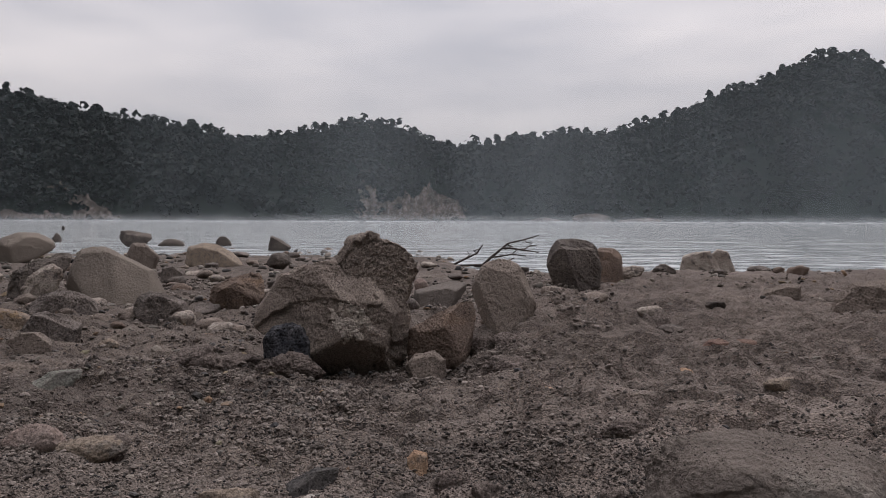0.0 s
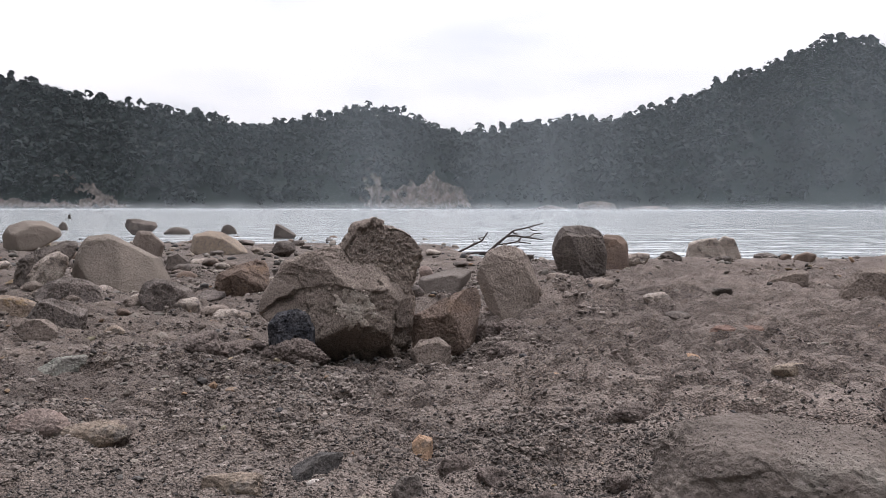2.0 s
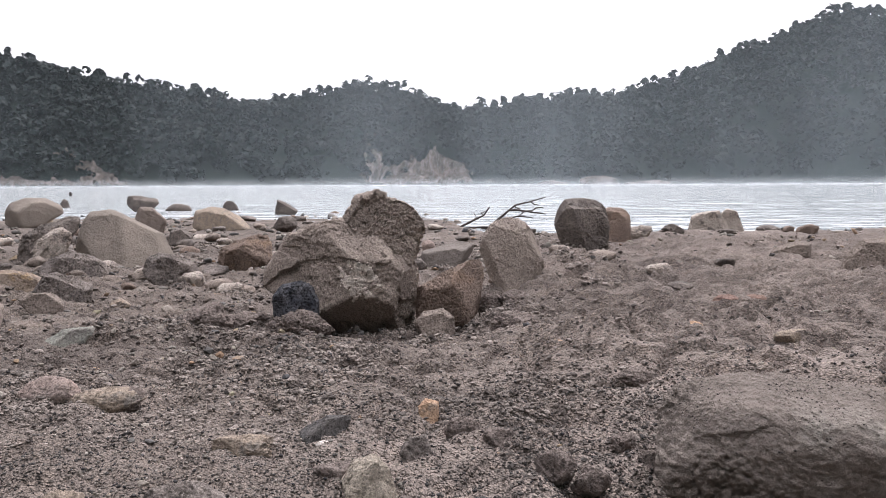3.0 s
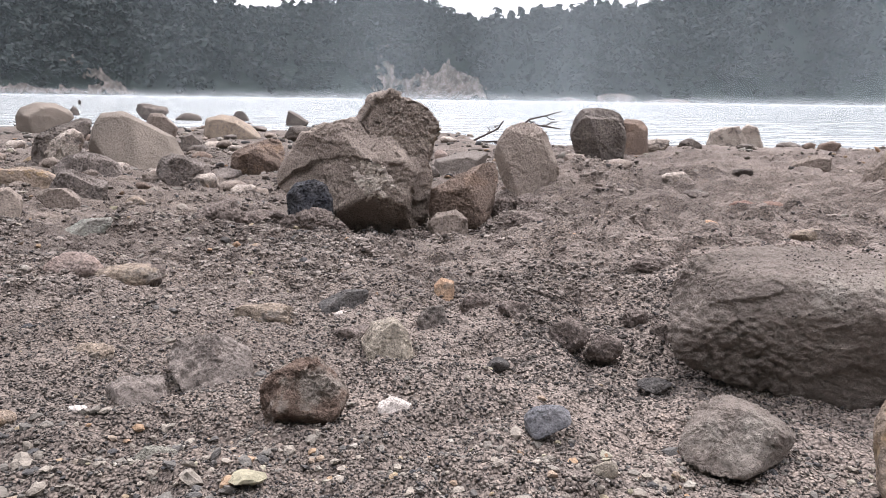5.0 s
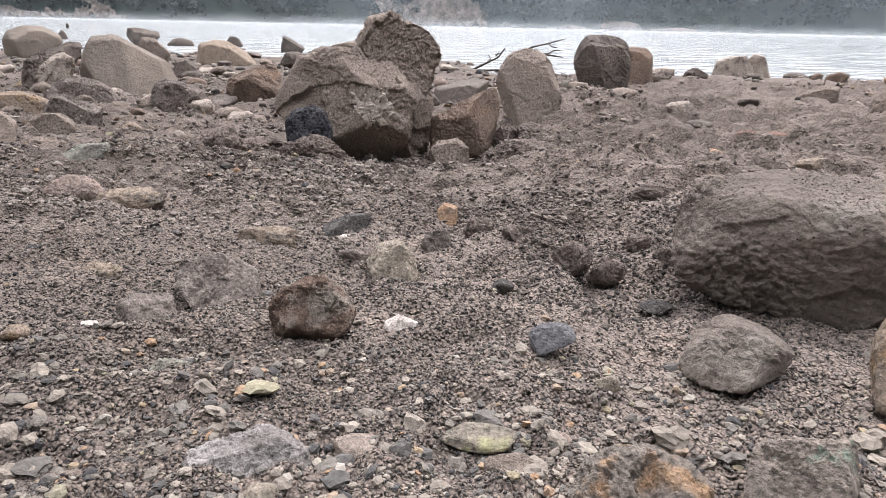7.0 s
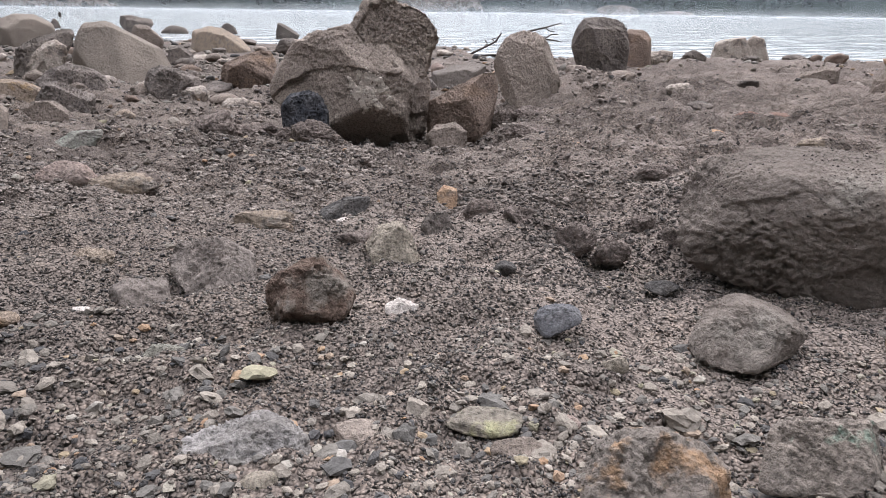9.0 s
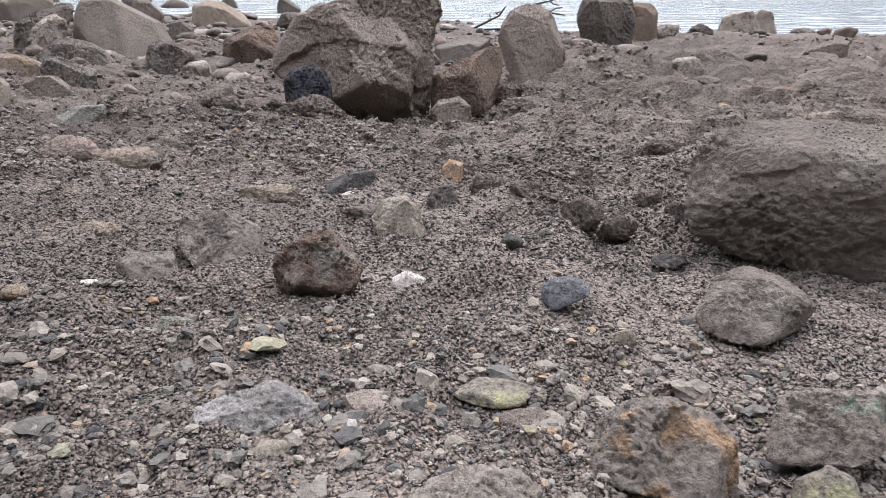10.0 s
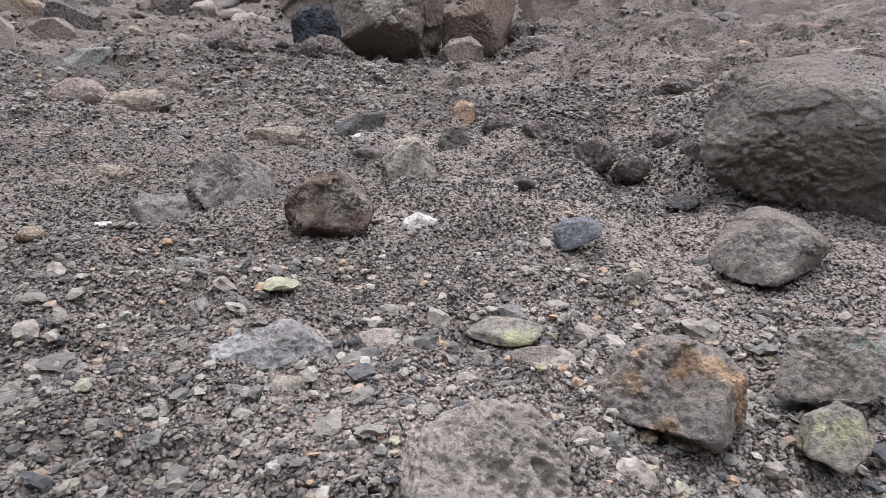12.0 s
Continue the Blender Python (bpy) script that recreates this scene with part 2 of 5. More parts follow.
m_grain = gravel_material("mixed_sand_grains", [(0.0, (0.030, 0.030, 0.033)), (0.3, (0.085, 0.080, 0.078)), (0.6, (0.14, 0.126, 0.115)), (0.85, (0.19, 0.166, 0.146)), (0.95, (0.25, 0.222, 0.197)), (1.0, (0.36, 0.33, 0.30))])
m_gravel = gravel_material("mixed_gravel", [(0.0, (0.06, 0.06, 0.065)), (0.25, (0.15, 0.14, 0.13)), (0.55, (0.22, 0.195, 0.17)), (0.75, (0.30, 0.265, 0.23)),
                                            (0.82, (0.28, 0.25, 0.215)), (0.88, (0.31, 0.20, 0.13)), (0.93, (0.27, 0.25, 0.18)), (1.0, (0.33, 0.305, 0.28))])

m_soil = gravel_material("grey_brown_soil_crumbs", [(0.0, (0.045, 0.040, 0.038)), (0.22, (0.11, 0.095, 0.087)), (0.4, (0.22, 0.188, 0.170)), (0.75, (0.31, 0.265, 0.24)), (1.0, (0.36, 0.312, 0.283))])

m_dark_crumb = gravel_material("dark_soil_crumbs", [(0.0, (0.05, 0.045, 0.043)), (0.5, (0.125, 0.108, 0.099)), (0.85, (0.19, 0.164, 0.149)), (1.0, (0.27, 0.234, 0.213))])

m_lump = gravel_material("soil_lumps", [(0.0, (0.10, 0.087, 0.080)), (0.3, (0.19, 0.163, 0.148)), (0.8, (0.27, 0.232, 0.21)), (1.0, (0.33, 0.288, 0.262))])

# pale milky lake water
m_water, an, al, ab = node_material("milky_lake_water", 0.12, 0.5)
ab.inputs["Base Color"].default_value = (0.43, 0.465, 0.48, 1)
aco = an.new("ShaderNodeTexCoord").outputs["Object"]
a_long = noise_node(an, al, aco, 1.0, 3.0, 0.5, (1.5, 6.0, 1.0))
a_fine = noise_node(an, al, aco, 1.0, 3.0, 0.55, (3.0, 11.0, 1.0))
a_nor = bump_node(an, al, a_long, 0.8, 0.045)
al.new(bump_node(an, al, a_fine, 0.4, 0.008, a_nor), ab.inputs["Normal"])

# forest and bare slopes
m_hill, hn, hl, hb = node_material("forest_floor", 0.95, 0.1)
hco = hn.new("ShaderNodeTexCoord").outputs["Object"]
hl.new(ramp_node(hn, hl, noise_node(hn, hl, hco, 0.12, 6.0, 0.6), [(0.35, (0.015, 0.021, 0.020)), (0.65, (0.026, 0.033, 0.029))]), hb.inputs["Base Color"])
m_leaf, ln, ll, lb = node_material("forest_leaves", 0.8, 0.15)
l_rnd = ln.new("ShaderNodeNewGeometry").outputs["Random Per Island"]
l_col = ramp_node(ln, ll, l_rnd, [(0.0, (0.017, 0.023, 0.023)), (1.0, (0.025, 0.032, 0.030))])
l_patch = noise_node(ln, ll, ln.new("ShaderNodeTexCoord").outputs["Object"], 0.16, 4.0, 0.65)
l_col = mix_node(ln, ll, 1.0, l_col, ramp_node(ln, ll, l_patch, [(0.3, (0.66, 0.69, 0.72)), (0.5, (1, 1, 1.02)), (0.7, (1.45, 1.42, 1.38))]), "MULTIPLY")
ll.new(l_col, lb.inputs["Base Color"])
m_trunk, tn, tl, tb = node_material("tree_bark", 0.9, 0.2)
tl.new(ramp_node(tn, tl, noise_node(tn, tl, tn.new("ShaderNodeTexCoord").outputs["Object"], 2.0), [(0.3, (0.05, 0.042, 0.036)), (0.7, (0.10, 0.088, 0.078))]), tb.inputs["Base Color"])
m_scree, sn, sl, sb = node_material("pale_scree", 0.93, 0.2)
sco = sn.new("ShaderNodeTexCoord").outputs["Object"]
s_col = ramp_node(sn, sl, noise_node(sn, sl, sco, 0.30, 8.0, 0.7, (1.3, 0.7, 0.6)), [(0.32, (0.040, 0.038, 0.034)), (0.5, (0.092, 0.079, 0.070)), (0.7, (0.19, 0.163, 0.146))])
s_col = mix_node(sn, sl, 1.0, s_col, ramp_node(sn, sl, noise_node(sn, sl, sco, 1.3, 4.0, 0.7), [(0.3, (0.6, 0.6, 0.6)), (0.7, (1.3, 1.3, 1.3))]), "MULTIPLY")
sl.new(s_col, sb.inputs["Base Color"])
m_twig, kn, kl, kb = node_material("dry_dark_twig", 0.85, 0.2)
kl.new(ramp_node(kn, kl, noise_node(kn, kl, kn.new("ShaderNodeTexCoord").outputs["Object"], 60.0), [(0.3, (0.035, 0.028, 0.026)), (0.7, (0.09, 0.075, 0.068))]), kb.inputs["Base Color"])


def mist_material(name, density, top, seed, tint):
    """Thin drifting vapour, also the hill haze: pale tinted scattering that thins out upward and breaks up in wisps."""
    m = bpy.data.materials.new(name)
    m.use_nodes = True
    n, l = m.node_tree.nodes, m.node_tree.links
    n.clear()
    out = n.new("ShaderNodeOutputMaterial")
    co = n.new("ShaderNodeTexCoord").outputs["Object"]
    sep = n.new("ShaderNodeSeparateXYZ")
    l.new(co, sep.inputs["Vector"])
    fall = n.new("ShaderNodeMapRange")
    fall.interpolation_type = "SMOOTHERSTEP"
    fall.inputs["From Min"].default_value = 0.0
    fall.inputs["From Max"].default_value = top
    fall.inputs["To Min"].default_value = 1.0
    fall.inputs["To Max"].default_value = 0.0
    l.new(sep.outputs["Z"], fall.inputs["Value"])
    sq = n.new("ShaderNodeMath")
    sq.operation = "POWER"
    sq.inputs[1].default_value = 2.2
    l.new(fall.outputs["Result"], sq.inputs[0])
    wisp = n.new("ShaderNodeTexNoise")
    wisp.noise_dimensions = "4D"
    wisp.inputs["W"].default_value = seed
    wisp.inputs["Scale"].default_value = 1.6 / top
    wisp.inputs["Detail"].default_value = 4.0
    mp = n.new("ShaderNodeMapping")
    mp.inputs["Scale"].default_value = (2.2, 1, 0.35) if top > 50 else (0.35, 1, 1)
    l.new(co, mp.inputs["Vector"])
    l.new(mp.outputs["Vector"], wisp.inputs["Vector"])
    wr = n.new("ShaderNodeMapRange")
    wr.inputs["From Min"].default_value = 0.3
    wr.inputs["From Max"].default_value = 0.7
    wr.inputs["To Min"].default_value = (0.45 if top > 50 else 0.55) * density
    wr.inputs["To Max"].default_value = (1.45 if top > 50 else 1.25) * density
    l.new(wisp.outputs["Fac"], wr.inputs["Value"])
    drift = n.new("ShaderNodeMapRange")
    drift.interpolation_type = "SMOOTHSTEP"
    drift.inputs["From Min"].default_value, drift.inputs["From Max"].default_value = -0.75 * seed, -0.05 * seed
    drift.inputs["To Min"].default_value, drift.inputs["To Max"].default_value = (0.26 if top > 50 else 0.8), 0.92
    l.new(sep.outputs["X"], drift.inputs["Value"])
    thin = n.new("ShaderNodeMath")
    thin.operation = "MULTIPLY"
    l.new(wr.outputs["Result"], thin.inputs[0])
    l.new(drift.outputs["Result"], thin.inputs[1])
    mul = n.new("ShaderNodeMath")
    mul.operation = "MULTIPLY"
    mul.use_clamp = True
    l.new(sq.outputs["Value"], mul.inputs[0])
    l.new(thin.outputs["Value"], mul.inputs[1])
    dif = n.new("ShaderNodeBsdfDiffuse")
    dif.inputs["Color"].default_value = (*tint, 1)
    tra = n.new("ShaderNodeBsdfTranslucent")
    tra.inputs["Color"].default_value = (*tint, 1)
    half = n.new("ShaderNodeMixShader")
    l.new(dif.outputs["BSDF"], half.inputs[1])
    l.new(tra.outputs["BSDF"], half.inputs[2])
    clear = n.new("ShaderNodeBsdfTransparent")
    mix = n.new("ShaderNodeMixShader")
    l.new(mul.outputs["Value"], mix.inputs["Fac"])
    l.new(clear.outputs["BSDF"], mix.inputs[1])
    l.new(half.outputs["Shader"], mix.inputs[2])
    l.new(mix.outputs["Shader"], out.inputs["Surface"])
    return m


# ---- noise and mesh helpers ----
def hash3(i, j, k, seed):
    h = (i * 374761393 + j * 668265263 + k * 2147483647 + seed * 1274126177) & 0xFFFFFFFF
    h = ((h ^ (h >> 13)) * 1274126177) & 0xFFFFFFFF
    h = h ^ (h >> 16)
    return (h & 0xFFFFFF) / float(0xFFFFFF) * 2 - 1


def vnoise(p, seed=0):
    """Value noise in [-1, 1] at the rows of p."""
    q = np.floor(p).astype(np.int64)
    f = p - q
    f = f * f * f * (f * (f * 6 - 15) + 10)
    total = 0
    for a in (0, 1):
        for b in (0, 1):
            for c in (0, 1):
                wgt = (f[:, 0] if a else 1 - f[:, 0]) * (f[:, 1] if b else 1 - f[:, 1]) * (f[:, 2] if c else 1 - f[:, 2])
                total = total + wgt * hash3(q[:, 0] + a, q[:, 1] + b, q[:, 2] + c, seed)
    return total


TWIST = np.array(Euler((0.6, 0.9, 0.7)).to_matrix())


def fbm(p, octaves=4, seed=0, gain=0.5):
    out, amp = 0, 1.0
    p = p @ TWIST
    for k in range(octaves):
        out = out + amp * vnoise(p + 17.3 * k, seed + k)
        p = (p @ TWIST) * 2.03
        amp *= gain
    return out


def mesh_of(name, verts, faces, material, smooth=True):
    """A mesh from numpy arrays: verts (n, 3), faces (m, 3 or 4)."""
    me = bpy.data.meshes.new(name)
    verts = np.ascontiguousarray(verts, dtype=np.float32)
    faces = np.ascontiguousarray(faces, dtype=np.int32)
    k = faces.shape[1]
    me.vertices.add(len(verts))
    me.vertices.foreach_set("co", verts.ravel())
    me.loops.add(faces.size)
    me.loops.foreach_set("vertex_index", faces.ravel())
    me.polygons.add(len(faces))
    me.polygons.foreach_set("loop_start", np.arange(0, faces.size, k, dtype=np.int32))
    me.polygons.foreach_set("use_smooth", np.full(len(faces), smooth))
    me.materials.append(material)
    me.update(calc_edges=True)
    return me


def step(a, b, x):
    q = np.clip((x - a) / (b - a), 0, 1)
    return q * q * (3 - 2 * q)


def beach(x, y):
    """The beach's broad form: falls to the lake, with a flatter bank towards +x and a hollow round the large rock."""
    x, y = np.asarray(x, float), np.asarray(y, float)
    s = step(-0.05, 0.15, x / np.maximum(y, 0.3))
    y2 = np.maximum(y, 0.05)
    left = 0.08 - 0.085 * (np.minimum(y2, 0.75) - 0.22) - 0.028 * np.maximum(0, y2 - 0.75)
    right = 0.08 - 0.025 * (np.minimum(y2, 1.75) - 0.22) - 0.13 * np.maximum(0, y2 - 1.75)
    z = left + (right - left) * s - 0.014 * np.exp(-((x + 0.06) ** 2 + (y - 0.64) ** 2) / 0.03)
    z = z + 0.0042 * np.exp(-((x + 0.03) ** 2 + (y - 0.305) ** 2) / 0.0035)
    return np.maximum(z + 0.0061 * np.clip(y - 0.06, 0, 6), -1.5)


WATER_Z = -0.03


def crumbs(x, y, cell, seed):
    """Rounded lumps packed like soil crumbs: height 0 to 1, cell metres apart."""
    qx, qy = np.floor(x / cell).astype(np.int64), np.floor(y / cell).astype(np.int64)
    best = np.full(len(x), -1.0)
    zero = np.zeros_like(qx)
    for a in (-1, 0, 1):
        for c in (-1, 0, 1):
            i, j = qx + a, qy + c
            px = (i + 0.5 + 0.5 * hash3(i, j, zero, seed)) * cell
            py = (j + 0.5 + 0.5 * hash3(i, j, zero + 1, seed)) * cell
            size = (0.42 + 0.28 * hash3(i, j, zero + 2, seed)) * cell
            d2 = ((x - px) ** 2 + (y - py) ** 2) / (size * size + 1e-9)
            best = np.maximum(best, (1 - d2) * (size / cell + 0.25))
    return np.clip(best, 0, None) ** 0.4


def looseness(x, y):
    """1 where the soil is broken into crumbs, 0 where it lies as a smooth silt crust."""
    p = np.stack([x, y, np.zeros_like(x)], 1)
    near = 1 - step(0.2, 0.42, y)
    side = 0.5 * step(0.0, 0.3, x / np.maximum(np.abs(y), 0.2))
    patch = step(0.0, 0.4, fbm(p * [1.0, 1.5, 1.0] / 0.11, 3, 40, 0.6) - side + 0.5 * np.exp(-((x + 0.1) ** 2 + (y - 0.66) ** 2) / 0.02))
    return np.maximum(patch, 0.75 * near)


def relief(x, y, spacing):
    """Hummocks, clods and crumbs; forms finer than the local spacing fade out."""
    p = np.stack([x, y, np.zeros_like(x)], 1)
    far = np.clip(1.6 - 0.25 * np.abs(y), 0.25, 1)
    h = 0.008 * vnoise(p / 0.23, 3) * np.clip(np.abs(y) * 2, 0.15, 1)
    h = h + 0.0068 * fbm(p / 0.075, 3, 5, 0.6) * np.clip(np.abs(y) * 2.2, 0.35, 1)
    wob = p + 0.004 * np.stack([vnoise(p / 0.03, 61), vnoise(p / 0.03, 62), np.zeros_like(x)], 1)
    c = fbm(wob / 0.030, 2, 9, 0.5)
    h = h + 0.0062 * (0.35 - np.abs(c)) * np.clip(1.2 - spacing / 0.015, 0, 1)
    loose = looseness(x, y)
    h = h + 0.0060 * crumbs(wob[:, 0], wob[:, 1], 0.030, 7) * np.clip(1.3 - spacing / 0.012, 0, 1) * np.clip((np.abs(y) - 0.25) * 3, 0, 1) * loose
    h = h + 0.0040 * crumbs(wob[:, 0], wob[:, 1] * 1.2, 0.0125, 8) * np.clip(1.3 - spacing / 0.0034, 0, 1) * (0.04 + 0.96 * np.maximum(loose, 0.22)) * (0.45 + 0.55 * step(0.2, 0.42, y))
    h = h + 0.0013 * (1 - step(0.25, 0.45, y)) + (0.0009 + 0.0011 * step(0.25, 0.45, y)) * crumbs(x, y, 0.0056, 10) * np.clip(1.4 - spacing / 0.0020, 0, 1) * (0.2 + 0.8 * loose)
    crack = np.exp(-(fbm(wob * [1.0, 1.7, 1.0] / 0.055, 2, 120, 0.5) / 0.085) ** 2)
    h = h - 0.0068 * crack * step(0.22, 0.45, y) * np.clip(1.3 - spacing / 0.006, 0, 1)
    h = h + 0.0010 * vnoise(p / 0.0031, 33) * np.clip(1.3 - spacing / 0.0012, 0, 1)
    f = 3.0 * fbm(wob * [1.0, 2.1, 1.0] / 0.10, 3, 90, 0.45)
    ledge = np.floor(f) + step(0.0, 0.22, f - np.floor(f)) - 0.85 * f
    h = h + 0.0078 * ledge * np.clip(1.3 - spacing / 0.012, 0, 1) * (0.4 + 0.6 * step(-0.05, 0.2, x / np.maximum(y, 0.2))) * np.clip((y - 0.22) * 4, 0, 1)
    return h * far


# ---- ground: one sheet, finest before the lens ----
ys = np.concatenate([[-400, -120, -40, -12, -4, -1.5, -0.6, -0.25, -0.1, -0.02, 0.03], np.geomspace(0.08, 0.14, 40)[:-1], np.geomspace(0.14, 1.5, 450)[:-1], np.geomspace(1.5, 9.0, 100), [11, 14, 20, 40, 90, 180, 300]])
us = np.linspace(-1, 1, 720)
half_w = 0.09 + 0.88 * np.clip(ys, 0.06, 300)
far_x = np.array([0.25, 0.7, 2, 6, 18, 60, 200, 420])
gx = np.concatenate([-(half_w[:, None] + far_x[::-1]), half_w[:, None] * us, half_w[:, None] + far_x], 1)
gy = np.repeat(ys[:, None], gx.shape[1], 1)
dy = np.gradient(np.clip(ys, 0.05, None))
spacing = np.sqrt(np.repeat(np.abs(dy)[:, None], gx.shape[1], 1) * 2 * half_w[:, None] / 720)
gz = beach(gx.ravel(), gy.ravel()) + relief(gx.ravel(), gy.ravel(), spacing.ravel())
nr, nc = gx.shape
idx = np.arange(nr * nc).reshape(nr, nc)
quads = np.stack([idx[:-1, :-1], idx[:-1, 1:], idx[1:, 1:], idx[1:, :-1]], -1).reshape(-1, 4)
ground = new("ground", mesh_of("ground", np.stack([gx.ravel(), gy.ravel(), gz], 1), quads, m_ground))
tagged(ground, "grey-brown volcanic sand and silt beach with crumbly clods", "beach ground", kind="structure")


def ground_z(x, y):
    a, b = np.array([float(x)]), np.array([float(y)])
    return float((beach(a, b) + relief(a, b, np.array([0.02])))[0])


# ---- lake ----
wy = np.concatenate([[0.9, 1.2], np.geomspace(1.5, 60.0, 360), [90, 160, 300]])
wx = np.linspace(-1, 1, 170)
w_half = 0.5 + 0.95 * wy
WX = np.concatenate([np.full((len(wy), 1), -600.0), w_half[:, None] * wx, np.full((len(wy), 1), 600.0)], 1)
WY = np.repeat(wy[:, None], WX.shape[1], 1)
wp = np.stack([WX.ravel(), WY.ravel(), np.zeros(WX.size)], 1)
calm = np.clip(WY.ravel() / 3.0, 0.25, 1) * np.clip(1.25 - WY.ravel() / 11.0, 0.05, 1)
lee = 0.35 + 0.65 * step(-0.35, 0.3, wp[:, 0] / WY.ravel() + 0.5 * vnoise(wp / 2.5, 80))
WZ = WATER_Z + calm * lee * (0.0052 * fbm(wp * [2.2, 7.0, 1], 3, 81) + 0.0022 * vnoise(wp * [9.0, 26.0, 1], 85))
wid = np.arange(WX.size).reshape(WX.shape)
wq = np.stack([wid[:-1, :-1], wid[:-1, 1:], wid[1:, 1:], wid[1:, :-1]], -1).reshape(-1, 4)
water = new("water", mesh_of("water", np.stack([WX.ravel(), WY.ravel(), WZ], 1), wq, m_water))
tagged(water, "pale milky rippled lake water under thin mist", "lake", kind="structure")

# ---- hills round the lake ----
SKY_X = np.array([-420, -330, -248, -222, -200, -180, -150, -122, -92, -66, -50, -33, -10, 12, 26, 55, 75, 112, 128, 142, 157, 171, 186, 198, 210, 235, 420])
SKY_H = np.array([78, 74, 70, 66, 61, 55.5, 49, 46, 44, 47, 51, 47.5, 41, 41, 42.5, 44, 48, 57, 63, 71, 77, 83, 84, 79.5, 74, 64, 48])
RIDGE_Y, SHORE_Y = 330.0, 250.0


def hill_height(x, y):
    top = np.interp(x, SKY_X, SKY_H) - 7.0
    q = np.clip((y - SHORE_Y) / (RIDGE_Y - SHORE_Y), 0, None)
    rise = np.where(q < 1, np.sin(np.minimum(q, 1) * np.pi / 2) ** 0.9, 1 - 0.5 * np.clip(q - 1, 0, 1.5))
    p = np.stack([x, y, np.zeros_like(x)], 1)
    return -0.6 + top * rise + np.minimum(q * 3, 1) * (5.0 * fbm(p / 34.0, 4, 71, 0.55) * np.clip(1.4 - q, 0.15, 1))


hx = np.linspace(-420, 420, 190)
hy = np.concatenate([np.linspace(247, 335, 44), [345, 360, 390, 430]])
HX, HY = np.meshgrid(hx, hy)
HZ = hill_height(HX.ravel(), HY.ravel())
hid = np.arange(HX.size).reshape(HX.shape)
hq = np.stack([hid[:-1, :-1], hid[:-1, 1:], hid[1:, 1:], hid[1:, :-1]], -1).reshape(-1, 4)
hill = new("backdrop", mesh_of("hill", np.stack([HX.ravel(), HY.ravel(), HZ], 1), hq, m_hill))
tagged(hill, "dark forested hills rising behind the lake", "hills", kind="structure")


def scar(x, q):
    """The bare triangular slide in the middle of the slope, with a thin gully above it."""
    crest = np.interp(x, [-43, -40, -38, -35, -31, -27, -23, -19, -15, -11, -7, -3, 1, 4], [0.0, 0.24, 0.20, 0.22, 0.15, 0.13, 0.18, 0.15, 0.22, 0.25, 0.21, 0.16, 0.08, 0.0])
    gully = (np.abs(x + 39 + 1.5 * np.sin(q * 25)) < 0.8 + 0.5 * np.sin(q * 60)) & (q < 0.42) | (np.abs(x + 30) < 9) & (np.abs(q - 0.42) < 0.009)
    return (q < crest) & (x > -41 + 14 * np.clip(0.22 - q, 0, 1)) | gully


def cliff(x, q):
    return (np.abs(x + 136 + 170 * q) < 2.4 + 15 * np.clip(0.17 - q, 0, 1)) & (q < 0.185)


def bare(x, y):
    """True where the slope is bare rock, free of trees."""
    q = (y - SHORE_Y) / (RIDGE_Y - SHORE_Y)
    mid = scar(x, q)
    left = cliff(x, q) | (x < -133) & (q < 0.03)
    return mid | left


# unseen dark bank added behind the camera: blocks low sky, darkens the stones' fronts
bx, bs = np.meshgrid(np.linspace(-110, 110, 60), np.linspace(0, 1, 16))
b_p = np.stack([bx.ravel(), -14 - 44 * bs.ravel(), np.zeros(bx.size)], 1)
bz = 62 * bs.ravel() ** 0.8 * (1 + 0.15 * fbm(b_p / 14.0, 3, 66)) - 0.3
bid = np.arange(bx.size).reshape(bx.shape)
bank = new("backdrop", mesh_of("bank", np.stack([b_p[:, 0], b_p[:, 1] + 0.006 * b_p[:, 0] ** 2, bz], 1),
                               np.stack([bid[:-1, :-1], bid[1:, :-1], bid[1:, 1:], bid[:-1, 1:]], -1).reshape(-1, 4), m_hill))
tagged(bank, "added unseen dark bank shading the beach from behind", "hills", kind="structure")


# bare slides of pale rock on the slope
def slide(name, label, x0, x1, q0, q1, nx, nq, mask):
    X, Q = np.meshgrid(np.linspace(x0, x1, nx), np.linspace(q0, q1, nq))
    Y = SHORE_Y + Q * (RIDGE_Y - SHORE_Y)
    P = np.stack([X.ravel(), Y.ravel(), np.zeros(X.size)], 1)
    lift = 0.7 + 1.9 * np.abs(fbm(P / [3.4, 7.0, 1.0], 4, 91, 0.65))
    Z = hill_height(X.ravel(), Y.ravel()) + lift
    wob = 1.5 * fbm(P / 6.0, 5, 55, 0.65)
    ok = mask(X.ravel() + 1.1 * wob, Q.ravel() + 0.010 * wob)
    ids = np.arange(X.size).reshape(X.shape)
    f = np.stack([ids[:-1, :-1], ids[:-1, 1:], ids[1:, 1:], ids[1:, :-1]], -1).reshape(-1, 4)
    f = f[ok[f].all(1)]
    used = np.unique(f)
    remap = np.zeros(X.size, int)
    remap[used] = np.arange(len(used))
    V = np.stack([X.ravel(), Y.ravel() - 0.6 * lift, Z], 1)[used]
    ob = new(name, mesh_of(name, V, remap[f], m_scree))
    tagged(ob, label, "rock slide", kind="structure")


slide("trim", "bare pale scree slope between dark trees", -52, 14, 0.0, 0.5, 170, 140, scar)
slide("trim", "jagged pale cliff and bare bank at the waterside", -260, -120, 0.0, 0.20, 300, 70,
      lambda x, q: cliff(x, q) | (x < -133) & (q < 0.026 + 0.006 * np.sin(x * 0.2)))


